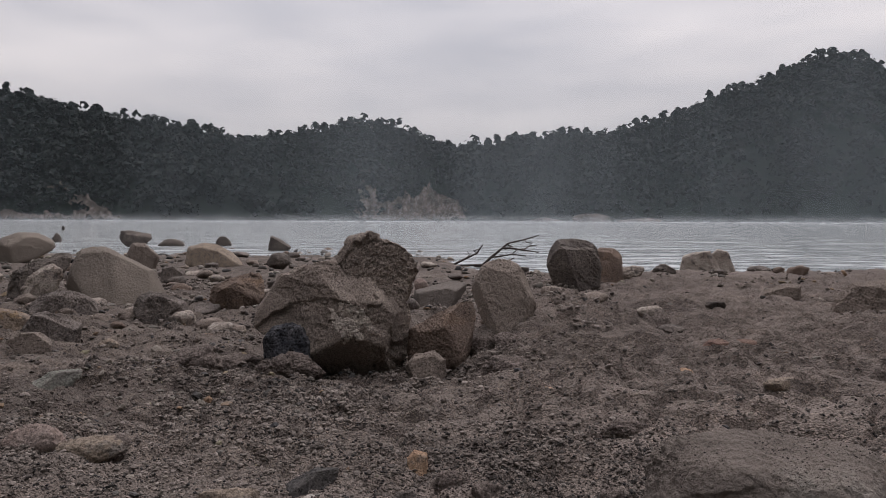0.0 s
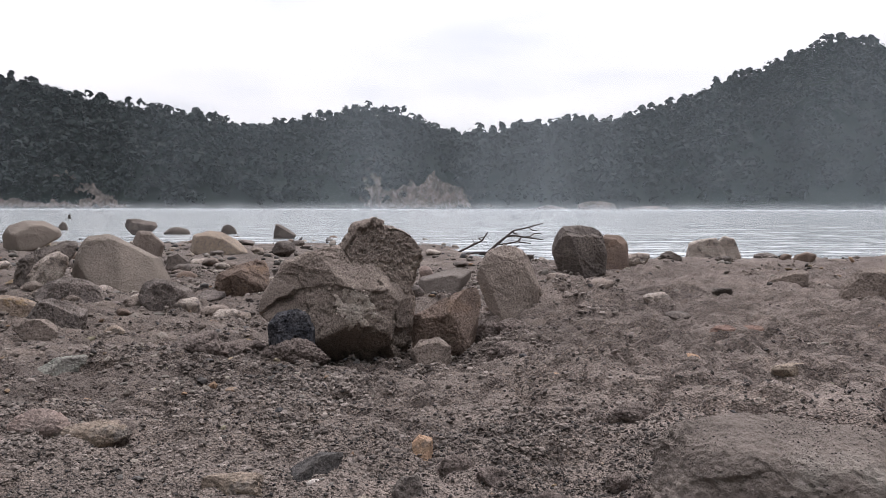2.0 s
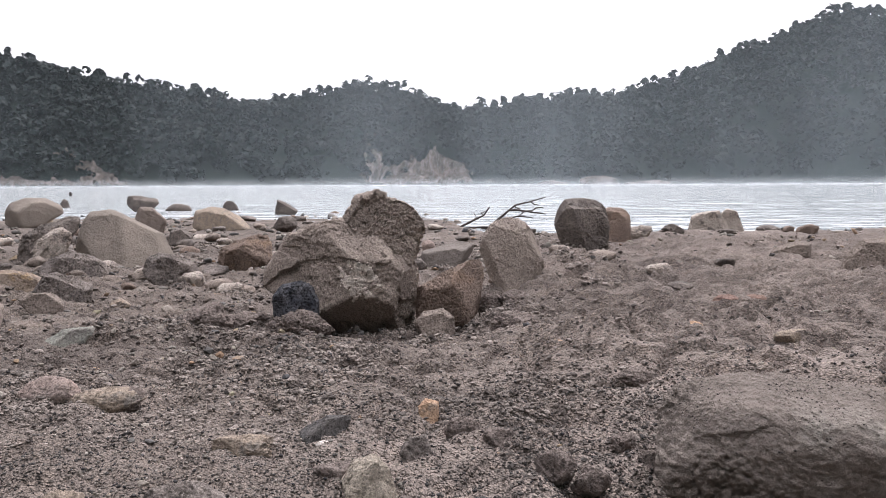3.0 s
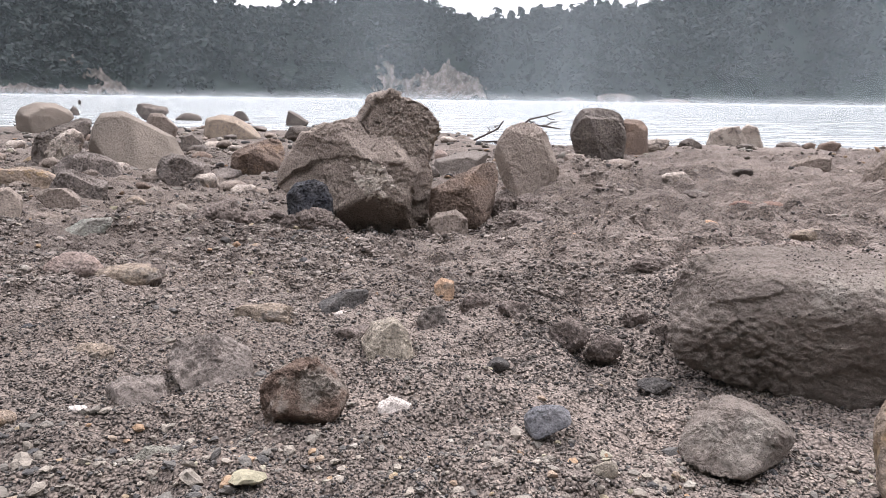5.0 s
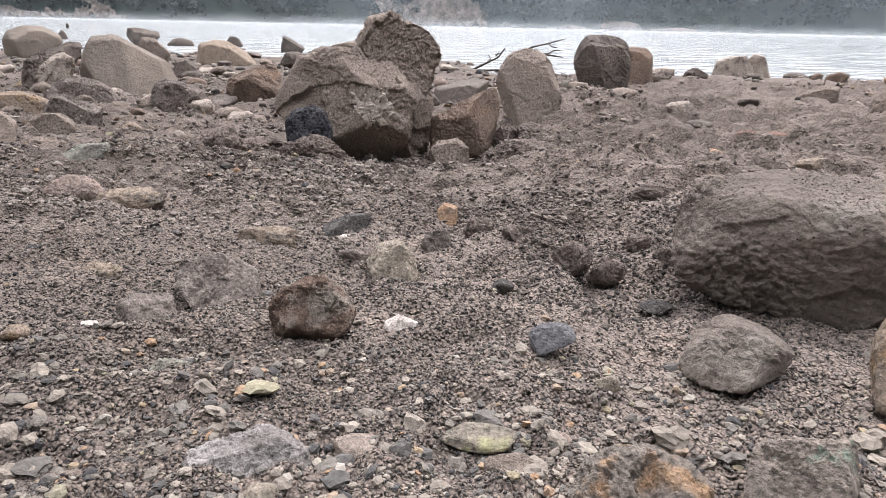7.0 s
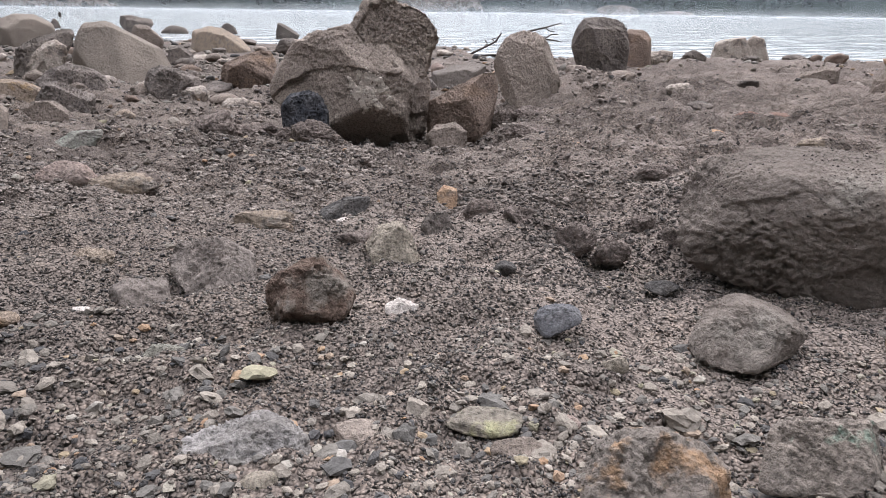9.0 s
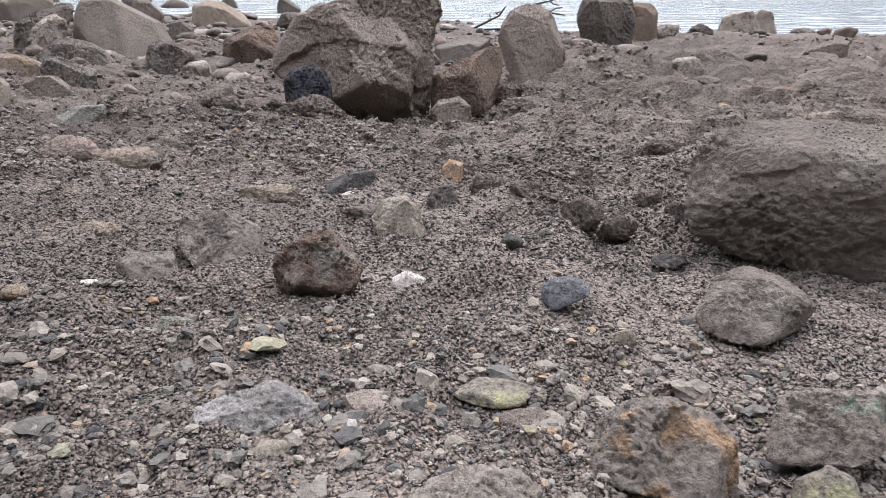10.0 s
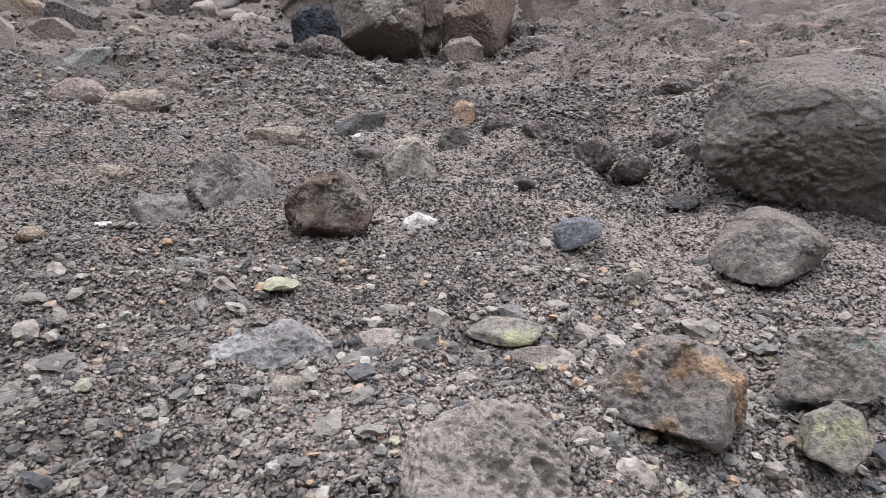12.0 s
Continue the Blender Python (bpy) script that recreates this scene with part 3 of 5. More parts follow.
# ---- trees ----
def leaf_cloud(rng, centres, radii, count, size):
    """Loose leaf clumps round several centres: small bent quads of uneven size."""
    k = rng.integers(0, len(centres), count)
    d = rng.normal(size=(count, 3))
    d /= np.linalg.norm(d, axis=1)[:, None]
    pos = centres[k] + d * radii[k] * (rng.random((count, 1)) ** 0.45)
    n = d + np.array([0, 0, 0.75]) + 0.15 * rng.normal(size=(count, 3))
    a = np.cross(n, rng.normal(size=(count, 3)))
    a /= np.linalg.norm(a, axis=1)[:, None]
    b = np.cross(n, a)
    b /= np.linalg.norm(b, axis=1)[:, None]
    s = size * (0.5 + rng.random((count, 1)))
    V = np.stack([pos - a * s, pos + b * s * 0.6, pos + a * s, pos - b * s * 0.6 + np.cross(a, b) * s * 0.4], 1).reshape(-1, 3)
    F = np.arange(count * 4).reshape(-1, 4)
    return V, F


def crown_shape(rng, kind):
    if kind == 0:      # spreading, layered
        n = rng.integers(5, 8)
        c = np.stack([rng.normal(0, 1.5, n), rng.normal(0, 1.3, n), rng.uniform(3.6, 6.6, n)], 1)
        r = np.stack([rng.uniform(1.1, 1.9, n), rng.uniform(1.1, 1.8, n), rng.uniform(0.45, 0.8, n)], 1)
    elif kind == 1:    # rounded, uneven
        n = rng.integers(4, 7)
        c = np.stack([rng.normal(0, 0.9, n), rng.normal(0, 0.9, n), rng.uniform(2.6, 5.2, n)], 1)
        r = np.stack([rng.uniform(1.0, 1.7, n)] * 2 + [rng.uniform(0.9, 1.4, n)], 1)
    else:              # tall and thin
        n = rng.integers(4, 6)
        c = np.stack([rng.normal(0, 0.5, n), rng.normal(0, 0.5, n), np.linspace(2.6, 7.2, n)], 1)
        r = np.stack([rng.uniform(0.7, 1.2, n)] * 2 + [rng.uniform(0.6, 0.9, n)], 1)
    return c, r


def tube(path, radii, sides=7):
    """A tapered tube along the points of path."""
    path = [Vector(p) for p in path]
    V, F = [], []
    for i, p in enumerate(path):
        t = (path[min(i + 1, len(path) - 1)] - path[max(i - 1, 0)]).normalized()
        u = t.cross(Vector((0.3, 0.9, 0.2))).normalized()
        v = t.cross(u)
        for k in range(sides):
            a = 2 * math.pi * k / sides
            V.append(p + (u * math.cos(a) + v * math.sin(a)) * radii[i])
    for i in range(len(path) - 1):
        for k in range(sides):
            k2 = (k + 1) % sides
            F.append((i * sides + k, i * sides + k2, (i + 1) * sides + k2, (i + 1) * sides + k))
    return np.array(V), np.array(F)


rng = np.random.default_rng(11)
# forest on the slope: many joined crowns
variants = []
for k in range(10):
    c, r = crown_shape(rng, (1, 0, 1, 2, 1)[k % 5])
    variants.append(leaf_cloud(rng, c, r, 40, 0.86))
fv, ff, base = [], [], 0
tx = rng.uniform(-290, 290, 5600)
ty = SHORE_Y + 1.5 + (RIDGE_Y - SHORE_Y + 3) * rng.random(5600) ** 0.85
keep = ~bare(tx, ty) | (np.random.default_rng(12).random(5600) < 0.20)
tx, ty = tx[keep], ty[keep]
tz = hill_height(tx, ty)
for k in range(len(tx)):
    V, F = variants[k % 10]
    a, s = rng.uniform(0, 6.28), 0.7 + 1.1 * rng.random() ** 2.2
    ca, sa = math.cos(a) * s, math.sin(a) * s
    fv.append(np.stack([V[:, 0] * ca - V[:, 1] * sa + tx[k], V[:, 0] * sa + V[:, 1] * ca + ty[k], (V[:, 2] - 1.8) * s + tz[k]], 1))
    ff.append(F + base)
    base += len(V)
forest = new("forest", mesh_of("forest", np.concatenate(fv), np.concatenate(ff), m_leaf, False))
tagged(forest, "dense dark green hillside forest in haze", "forest", kind="stuff")

# single trees along the skyline
tree_kinds = []
for k in range(7):
    kind = (0, 1, 2, 0, 1, 0, 2)[k]
    c, r = crown_shape(rng, kind)
    tree = new("tree")
    tagged(tree, ("dark spreading tree on the ridge against the sky", "dark rounded tree on the ridge against the sky", "slender dark tree on the ridge against the sky")[kind],
           "tree", "trees along the skyline")
    limbs = [tube([(0, 0, -2.5), (0.1, 0, 1.5), (0.05, 0.1, 3.0), tuple(c[0])], [0.28, 0.2, 0.15, 0.06], 6)]
    for q in c[1:]:
        limbs.append(tube([(0.05, 0.05, 1.8), tuple(q * np.array([0.5, 0.5, 0.75])), tuple(q)], [0.12, 0.08, 0.04], 5))
    off, lv, lf = 0, [], []
    for V, F in limbs:
        lv.append(V)
        lf.append(F + off)
        off += len(V)
    trunk = new("trunk", mesh_of("trunk", np.concatenate(lv), np.concatenate(lf), m_trunk))
    V, F = leaf_cloud(rng, c, r, 420, 0.27)
    crown = new("crown", mesh_of("crown", V, F, m_leaf, False))
    trunk.parent = crown.parent = tree
    tree_kinds.append(tree)


def ridge_place(x, dy=0.0):
    y = RIDGE_Y - 1.0 + dy
    return x, y, float(hill_height(np.array([x]), np.array([y]))[0])


for k, tree in enumerate(tree_kinds):
    x, y, z = ridge_place(-244 + k * 9.3)
    tree.matrix_basis = pose(x, y, z, 0, 0, 50 * k) @ Matrix.Diagonal((1, 1, 1, 1))
x = -180.0
k = 0
while x < 245:
    x += rng.uniform(1.2, 4.0)
    k += 1
    px, py, pz = ridge_place(x, rng.uniform(-4, 2))
    made = copy_thing(tree_kinds[int(rng.integers(0, 7))], pose(px, py, pz - rng.uniform(-0.2, 2.4), 0, 0, rng.uniform(0, 360)))
    grown = rng.uniform(0.7, 1.3)
    made.scale = (grown, grown, grown)
# trees that stand out above the others
for x, kind, s in ((-244, 1, 1.3), (-172, 0, 1.35), (-158, 3, 1.6), (-86, 0, 1.3), (-53, 3, 1.3), (72, 5, 1.3), (132, 2, 1.2), (168, 0, 1.3), (186, 3, 1.15)):
    px, py, pz = ridge_place(x, -2)
    made = copy_thing(tree_kinds[kind], pose(px, py, pz - 1.6, 0, 0, 40 * x))
    made.scale = (s, s, s)

# ---- mist over the lake, and haze before the hills ----
# the last sheet, 190 m tall and bluish, is distance haze paling the hills
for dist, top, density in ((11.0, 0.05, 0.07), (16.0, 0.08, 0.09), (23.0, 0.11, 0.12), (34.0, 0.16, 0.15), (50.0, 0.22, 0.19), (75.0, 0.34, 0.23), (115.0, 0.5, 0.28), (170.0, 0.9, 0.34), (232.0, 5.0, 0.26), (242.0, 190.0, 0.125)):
    wide = dist * 1.4
    xs = np.linspace(-wide, wide, 25)
    yv = dist + 0.012 * dist * np.sin(np.linspace(0, 7, 25))
    V = np.concatenate([np.stack([xs, yv, np.zeros(25)], 1), np.stack([xs, yv, np.full(25, top)], 1)])
    F = np.stack([np.arange(24), np.arange(1, 25), np.arange(26, 50), np.arange(25, 49)], 1)
    mist = new("mist", mesh_of("mist", V, F, mist_material("thin_mist_and_haze", density, top, dist, (0.77, 0.87, 0.95) if top > 50 else (0.88, 0.91, 0.95)), True))
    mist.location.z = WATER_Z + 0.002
    tagged(mist, "thin pale veil of lake vapour and hill haze", "mist", "veils of mist over the lake", "stuff")


# ---- stones ----
SPHERES = {}


def sphere(sub):
    if sub not in SPHERES:
        bm = bmesh.new()
        bmesh.ops.create_icosphere(bm, subdivisions=sub, radius=1.0)
        SPHERES[sub] = (np.array([v.co[:] for v in bm.verts]), np.array([[v.index for v in f.verts] for f in bm.faces]))
        bm.free()
    return SPHERES[sub]


def rock_form(size, seed, sub, planes, cuts, rough, edge=46.0, pit=1.0, crag=0.0):
    """A broken stone: a ball cut by planes (x, y, z, distance), then worn, lumpy and pitted. Returns verts about its centre, and faces."""
    D, F = sphere(sub)
    g = np.random.default_rng(seed)
    r = np.full(len(D), 1.22 if planes else 1.08)
    faces = [tuple(p) for p in planes]
    for _ in range(cuts):
        n = g.normal(size=3) * (1, 1, 0.8)
        n /= np.linalg.norm(n)
        faces.append((*n, g.uniform(0.72, 0.96) if planes else g.uniform(0.62, 0.92)))
    inv = r ** -edge
    for a, b, c, d in faces:
        n = np.array([a, b, c]) / math.sqrt(a * a + b * b + c * c)
        t = np.maximum(D @ n, 1e-4) / d
        inv = inv + t ** edge
    P = D * (inv ** (-1 / edge))[:, None]
    lo, hi = P.min(0), P.max(0)
    P = (P - (lo + hi) / 2) / ((hi - lo) / 2)
    S = np.array(size) / 2
    Q = P * S / S.max() + seed * 3.7
    warp = Q + 0.05 * np.stack([vnoise(Q * 3.1, seed + 70), vnoise(Q * 3.1, seed + 71), vnoise(Q * 3.1, seed + 72)], 1)
    bulge = 0.75 * fbm(warp * 1.7, 2, seed) + 0.45 * pit * (0.3 - np.abs(fbm(warp * 3.9, 2, seed + 9, 0.5)))
    bulge = bulge + 0.30 * fbm(warp * 10.0, 2, seed + 20, 0.7) - 0.5 * pit * step(0.42, 0.7, vnoise(warp @ TWIST * 8.0, seed + 30))
    bulge = bulge + 0.22 * fbm(warp * 27.0, 3, seed + 25, 0.8) - 0.25 * step(0.45, 0.7, vnoise(warp @ TWIST * 30.0, seed + 31))
    if crag:
        f = 2.3 * fbm(warp * [1.9, 1.9, 2.6], 3, seed + 50, 0.6) + 0.5 * fbm(warp * 8.0, 3, seed + 52, 0.6)
        bulge = bulge + crag * (np.floor(f) + step(0.3, 0.62, f - np.floor(f)) - f * 0.35)
    P = P * (1 + 1.3 * rough * bulge)[:, None]
    return P * S, F


def stone(name, label, material, at, size, seed, sub=4, planes=(), cuts=5, rough=0.06, sink=0.18, turn=0.0, lift=0.0, edge=40.0, pit=1.0, crag=0.0):
    """One stone standing size[2] out of the ground at (x, y), its foot sunk in."""
    w, d, h = size
    V, F = rock_form((w, d, h * (1 + sink)), seed, sub + (name != "pebble"), planes, cuts, rough, edge, pit, crag)
    ob = new(name, mesh_of(name, V, F, material))
    z = max(ground_z(*at), -0.5) + lift
    ob.matrix_basis = pose(at[0], at[1], z + h - h * (1 + sink) / 2, 0, 0, turn)
    tagged(ob, label, "stone" if name == "rock" else name, "stones on the beach")
    return ob


def shards(P, count, seed):
    """Broken facets: each cell round a random centre gets a height and a slant of its own."""
    g = np.random.default_rng(seed)
    C = P[g.integers(0, len(P), count)]
    slant, height = g.normal(0, 1, (count, 3)), g.normal(0, 1, count)
    out = np.empty(len(P))
    for a in range(0, len(P), 20000):
        Q = P[a:a + 20000]
        k = ((Q * Q).sum(1)[:, None] - 2 * Q @ C.T + (C * C).sum(1)[None]).argmin(1)
        out[a:a + 20000] = 0.45 * height[k] + ((Q - C[k]) * slant[k]).sum(1) * math.sqrt(count) * 0.7
    return out - out.mean()


def carve(name, label, material, at, lean, turn, rims, seed, sub=5, faces=(), chips=6, rough=1.0, crag=0.7, pit=0.7, edge=50.0):
    """A broken stone hewn by planes. Each rim is a lobe: (angle in its upright plane, distance in mm) of the planes round it; faces cut
    its front (x, y, z, mm). The lobes are united, their corners chipped off, and the surface worn into ledges, lumps and pits."""
    D, F = sphere(sub)
    g = np.random.default_rng(seed)
    reach = np.array([(math.cos(radians(a)) * d, math.sin(radians(a)) * d) for rim in rims for a, d in rim])
    w, h = np.ptp(reach[:, 0]) / 1000, np.ptp(reach[:, 1]) / 1000
    deep = 0.75 * max(min(w, 1.6 * h), 0.6 * w)
    D = D * np.array([w, deep, h]) / max(w, h)
    D = D / np.linalg.norm(D, axis=1)[:, None]
    r = np.zeros(len(D))
    fat = 1.6 ** (1 / edge)
    for k, rim in enumerate(rims):
        cuts = []
        for a, d in rim:
            ca, sa = math.cos(radians(a)), math.sin(radians(a))
            for b in (-g.uniform(0.1, 0.45) if sa > -0.3 else min(0.65, math.sin(radians(-lean)) + 0.08), g.uniform(0.1, 0.4)):
                c = math.sqrt(1 - b * b)
                cuts.append((ca * c, b, sa * c, d * c / 1000))
        if k < len(faces):
            for p in faces[k]:
                m = math.sqrt(p[0] ** 2 + p[1] ** 2 + p[2] ** 2)
                cuts.append((p[0] / m, p[1] / m, p[2] / m, p[3] / 1000))
        else:
            cuts.append((g.normal(0, 0.2), -1, 0.3, deep * 0.5))
        cuts.append((0, 1, 0, deep * 0.55))
        inv = 0
        for a, b, c, d in cuts:
            inv = inv + (np.maximum(D @ np.array([a, b, c]), 1e-5) / (d * fat) * 0.01) ** edge
        r = np.maximum(r, 0.01 * inv ** (-1 / edge))
    P = D * r[:, None] * 0.975
    for _ in range(chips):
        n = g.normal(size=3) + (0, -0.5, 0.2)
        n /= np.linalg.norm(n)
        t = P @ n
        d = t.max() * g.uniform(0.925, 0.985)
        P = P * np.where(t > d, d / np.maximum(t, 1e-9), 1)[:, None]
    L = max(w, h)
    Q = P / L + seed * 3.7
    warp = Q + 0.03 * np.stack([vnoise(Q * 5, seed + 70), vnoise(Q * 5, seed + 71), vnoise(Q * 5, seed + 72)], 1)
    worn = 0.35 + 1.1 * step(-0.45, 0.45, fbm(warp * 2.2, 2, seed + 40))
    jag = warp + 0.022 * np.stack([fbm(Q * 13, 2, seed + 60), fbm(Q * 13, 2, seed + 62), fbm(Q * 13, 2, seed + 64)], 1)
    bulge = 0.012 * fbm(warp * 3.0, 2, seed) + crag * (0.016 * shards(jag, 26, seed + 1) + 0.0065 * worn * shards(jag, 170, seed + 2))
    bulge = bulge + rough * worn * (0.005 * (0.3 - np.abs(fbm(warp * 9.0, 4, seed + 9, 0.7))) + 0.005 * fbm(warp * 24.0, 3, seed + 20, 0.8))
    bulge = bulge - pit * worn * (0.016 * step(0.38, 0.56, vnoise(warp @ TWIST * 11.0, seed + 30)) + 0.012 * step(0.34, 0.52, vnoise(warp @ TWIST * 25.0, seed + 31)))
    if sub > 5:
        bulge = bulge + rough * worn * 0.006 * fbm(warp * 42.0, 2, seed + 25, 0.8) - pit * 0.008 * step(0.25, 0.5, vnoise(warp @ TWIST * 48.0, seed + 32))
    bulge = np.clip(bulge, -0.06, 0.015)
    N = np.zeros_like(P)
    fn = np.cross(P[F[:, 1]] - P[F[:, 0]], P[F[:, 2]] - P[F[:, 0]])
    for k in range(3):
        for axis in range(3):
            N[:, axis] += np.bincount(F[:, k], fn[:, axis], len(P))
    N = N / np.maximum(np.linalg.norm(N, axis=1), 1e-12)[:, None]
    ob = new(name, mesh_of(name, P + N * (bulge * L)[:, None], F, material))
    ob.matrix_basis = pose(*at, lean, 0, turn)
    tagged(ob, label, "stone" if name == "rock" else name, "stones on the beach")
    return ob


m_ash = rock_material("grey_soil_clod", (0.135, 0.115, 0.105), (0.20, 0.172, 0.156), None, 60.0, 520.0, 0.45)

# the large two-lobed rock
large = carve("boulder", "large angular grey-brown volcanic rock with a raised knob", m_main, (-0.0920, 0.7250, 0.1155), -3.8, 7.8,
      (((-161, 119), (-128, 103.1), (-93, 94.9), (-79, 93.3), (-19, 62.2), (-5, 48.4), (29, 26.3), (50, 12.6), (75, 15.8), (95, 27.7), (111, 44.3), (149, 85.7), (169, 106.1)), ((-165, 28.9), (-123, 9.6), (-90, 19.4), (-15, 47.3), (-11, 49.1), (42, 56.9), (66, 53.8), (80, 54), (107, 52.4), (148, 42.8), (154, 40.9)),), 501, sub=8,
      faces=(((.28, -.93, .22, 45), (-.45, -.85, .25, 51), (-.2, -.6, .77, 36), (.15, -.62, .77, 18), (0, -.8, -.6, 80), (0, 1, 0, 60)),
             ((.2, -.93, .3, 21), (-.6, -.7, .4, 33), (0, 1, 0, 45))), chips=5, crag=.8, pit=.16, rough=.55, edge=120)

carve("rock", "blue-black pitted stone leaning on the large rock", m_blue, (-0.1587, 0.6550, 0.0726), -8.1, 14.8,
      (((-176, 22.2), (-91, 20.9), (-1, 22.4), (24, 18.5), (67, 14.4), (102, 12.6), (139, 15.8)),), 4, sub=6, rough=1.6, crag=1.0, pit=1.2)
carve("rock", "rust-brown wedge-shaped rock with a sharp ridge", m_rust, (-0.0142, 0.7150, 0.0739), -7.5, 1.1,
      (((-161, 43.8), (-93, 37.3), (-68, 38), (-12, 33.1), (-8, 33.2), (40, 42.3), (108, 18.8), (119, 14), (173, 33.8)),), 5, sub=7, faces=(((-.3, -.95, -.05, 26), (-.35, -.62, .7, 16.4), (.6, -.72, .35, 22)),), chips=8, crag=.5, pit=.4, edge=90)
carve("rock", "small rough grey-brown stone at the large rock's foot", m_greybrown, (-0.0283, 0.6600, 0.0474), -10.6, 2.6,
      (((-165, 20), (-89, 17.8), (-75, 18.1), (1, 20.1), (54, 14.8), (99, 10.4), (140, 13.8)),), 6, sub=5, chips=6)
carve("rock", "smooth grey slab of stone lying flat", m_smooth, (-0.0305, 1.2000, 0.0554), -5.2, 1.5,
      (((-179, 49.5), (-106, 39.4), (-83, 27.1), (-49, 28.3), (-10, 45.5), (80, 24.6), (103, 15.1), (106, 15.6)),), 7, sub=5, rough=.4, crag=.2, pit=.2, chips=3, edge=45)
stone("clod", "crumbly clod of grey-brown soil on the beach", m_ash, (-0.1500, 0.6330), (0.0600, 0.0360, 0.0210), 105, sub=5, cuts=3, rough=.14, sink=.5)
stone("rock", "pale pink chip of stone behind the large rock", m_pink, (-0.0862, 1.5518), (0.0337, 0.0270, 0.0323), 8, sub=3, cuts=6)
dome_rock = carve("rock", "tall dome-shaped light grey rock with fine grain", m_greytan, (0.0579, 0.8500, 0.0973), -4.5, -4.3,
      (((-169, 40.6), (-155, 39.4), (-119, 44.6), (-98, 47.1), (-79, 50.8), (-2, 42.5), (19, 33.3), (25, 32.4), (51, 34.8), (83, 38.2), (115, 39.2), (144, 39.1), (166, 39.8)),), 9, sub=7, faces=(((0, -.95, .3, 36), (-.5, -.8, .3, 38), (.6, -.75, .2, 38)),), chips=8, crag=.25, pit=.8, rough=.8, edge=60)
carve("rock", "angular dark grey block of rock near the water", m_darkgrey, (0.2129, 1.2470, 0.1120), -2.3, -10.2,
      (((-160, 47.9), (-98, 56.7), (-81, 57.8), (-1, 51.7), (15, 46.9), (35, 46.4), (81, 45.2), (99, 42.2), (144, 49), (160, 49.2)),), 10, sub=7, faces=(((-.6, -.79, -.1, 41), (.35, -.9, .25, 38), (.15, -.35, .92, 31)),), chips=8, crag=.8, pit=.4, edge=90)
stone("rock", "low pale crumbly stone near the shore", m_pale, (0.3542, 1.4398), (0.0820, 0.0492, 0.0289), 11, sub=4, cuts=6, crag=.8, rough=.09)
carve("rock", "pale whitish rock on the shore edge", m_pale, (0.6389, 1.7740, 0.0834), -2.4, -20.5,
      (((-89, 33.7), (30, 32.3), (97, 20.6), (107, 22.5), (172, 46.9)),), 12, sub=5)
stone("rock", "flat dark stone on the shore edge", m_darkgrey, (0.4941, 1.6074), (0.0524, 0.0367, 0.0237), 13, sub=3, cuts=5, crag=.8)
stone("rock", "flat dark stone on the shore edge", m_darkgrey, (0.7903, 1.7547), (0.0640, 0.0448, 0.0205), 14, sub=3, cuts=5, crag=.8)
carve("rock", "flat brown-grey stone half sunk in silt", m_greybrown, (0.4919, 1.0510, 0.0784), -4.2, -26.4,
      (((-91, 14.8), (-82, 14.9), (5, 29.6), (87, 10.7), (111, 6.8), (148, 18)),), 15, sub=5)
carve("rock", "broad tilted grey-brown rock slab on silt", m_greybrown, (0.5255, 0.9000, 0.0877), -4.2, -32.0,
      (((-98, 32.3), (-85, 30.3), (18, 31), (96, 18.3), (140, 22.5), (173, 34.9)),), 16, sub=6, chips=8, crag=.7)
stone("pebble", "small crusty white stone on grey silt", m_pale, (0.2283, 0.8141), (0.0336, 0.0269, 0.0128), 17, sub=4, cuts=5, rough=.1)
stone("pebble", "small flat dark brown pebble", m_darkgrey, (0.2333, 0.7570), (0.0299, 0.0239, 0.0072), 18, sub=3, cuts=5)
stone("pebble", "small reddish-brown stone on silt", m_redbrown, (0.2313, 0.6291), (0.0245, 0.0196, 0.0096), 19, sub=4, cuts=6, rough=.09)
stone("pebble", "small flat reddish-brown stone", m_redbrown, (0.2566, 0.6375), (0.0248, 0.0199, 0.0063), 20, sub=3, cuts=6)
stone("pebble", "small orange-brown pebble on silt", m_orange, (0.1463, 0.4720), (0.0130, 0.0104, 0.0056), 21, sub=3, cuts=6)
stone("pebble", "flat crumbly orange stone set in the ground", m_orange, (0.0503, 0.4265), (0.0196, 0.0117, 0.0054), 22, sub=4, cuts=5, rough=.12, sink=.6)
stone("pebble", "flat pale buff stone set in the ground", m_buff, (0.1977, 0.4436), (0.0234, 0.0140, 0.0057), 23, sub=4, cuts=5, rough=.12, sink=.6)
near_boulder = carve("boulder", "large rounded dusty grey boulder sunk in gravel", m_dusty, (0.0958, 0.2430, 0.1002), -14.6, -29.1,
      (((-148, 33.6), (-136, 29.5), (-104, 20.6), (-96, 19), (-94, 19.1), (-77, 22.6), (-12, 32.1), (36, 29.7), (84, 21.7), (95, 21.1), (99, 21.7), (112, 25.1), (131, 32.1), (170, 40.6)),), 24, sub=7, faces=(((-.1, -.95, .3, 25), (-.55, -.75, .35, 31), (0, -.6, .8, 22), (.1, -.9, -.4, 24)),), chips=5, crag=.4, pit=.4, rough=1.1, edge=22)
carve("rock", "rounded tan stone with an ochre face", m_ochre, (0.0849, 0.1800, 0.0963), -23.2, -35.4,
      (((-168, 5.3), (-99, 11.3), (-25, 6), (2, 4.7), (22, 5.7), (106, 9.8), (148, 7.3), (177, 5.5)),), 25, sub=5)
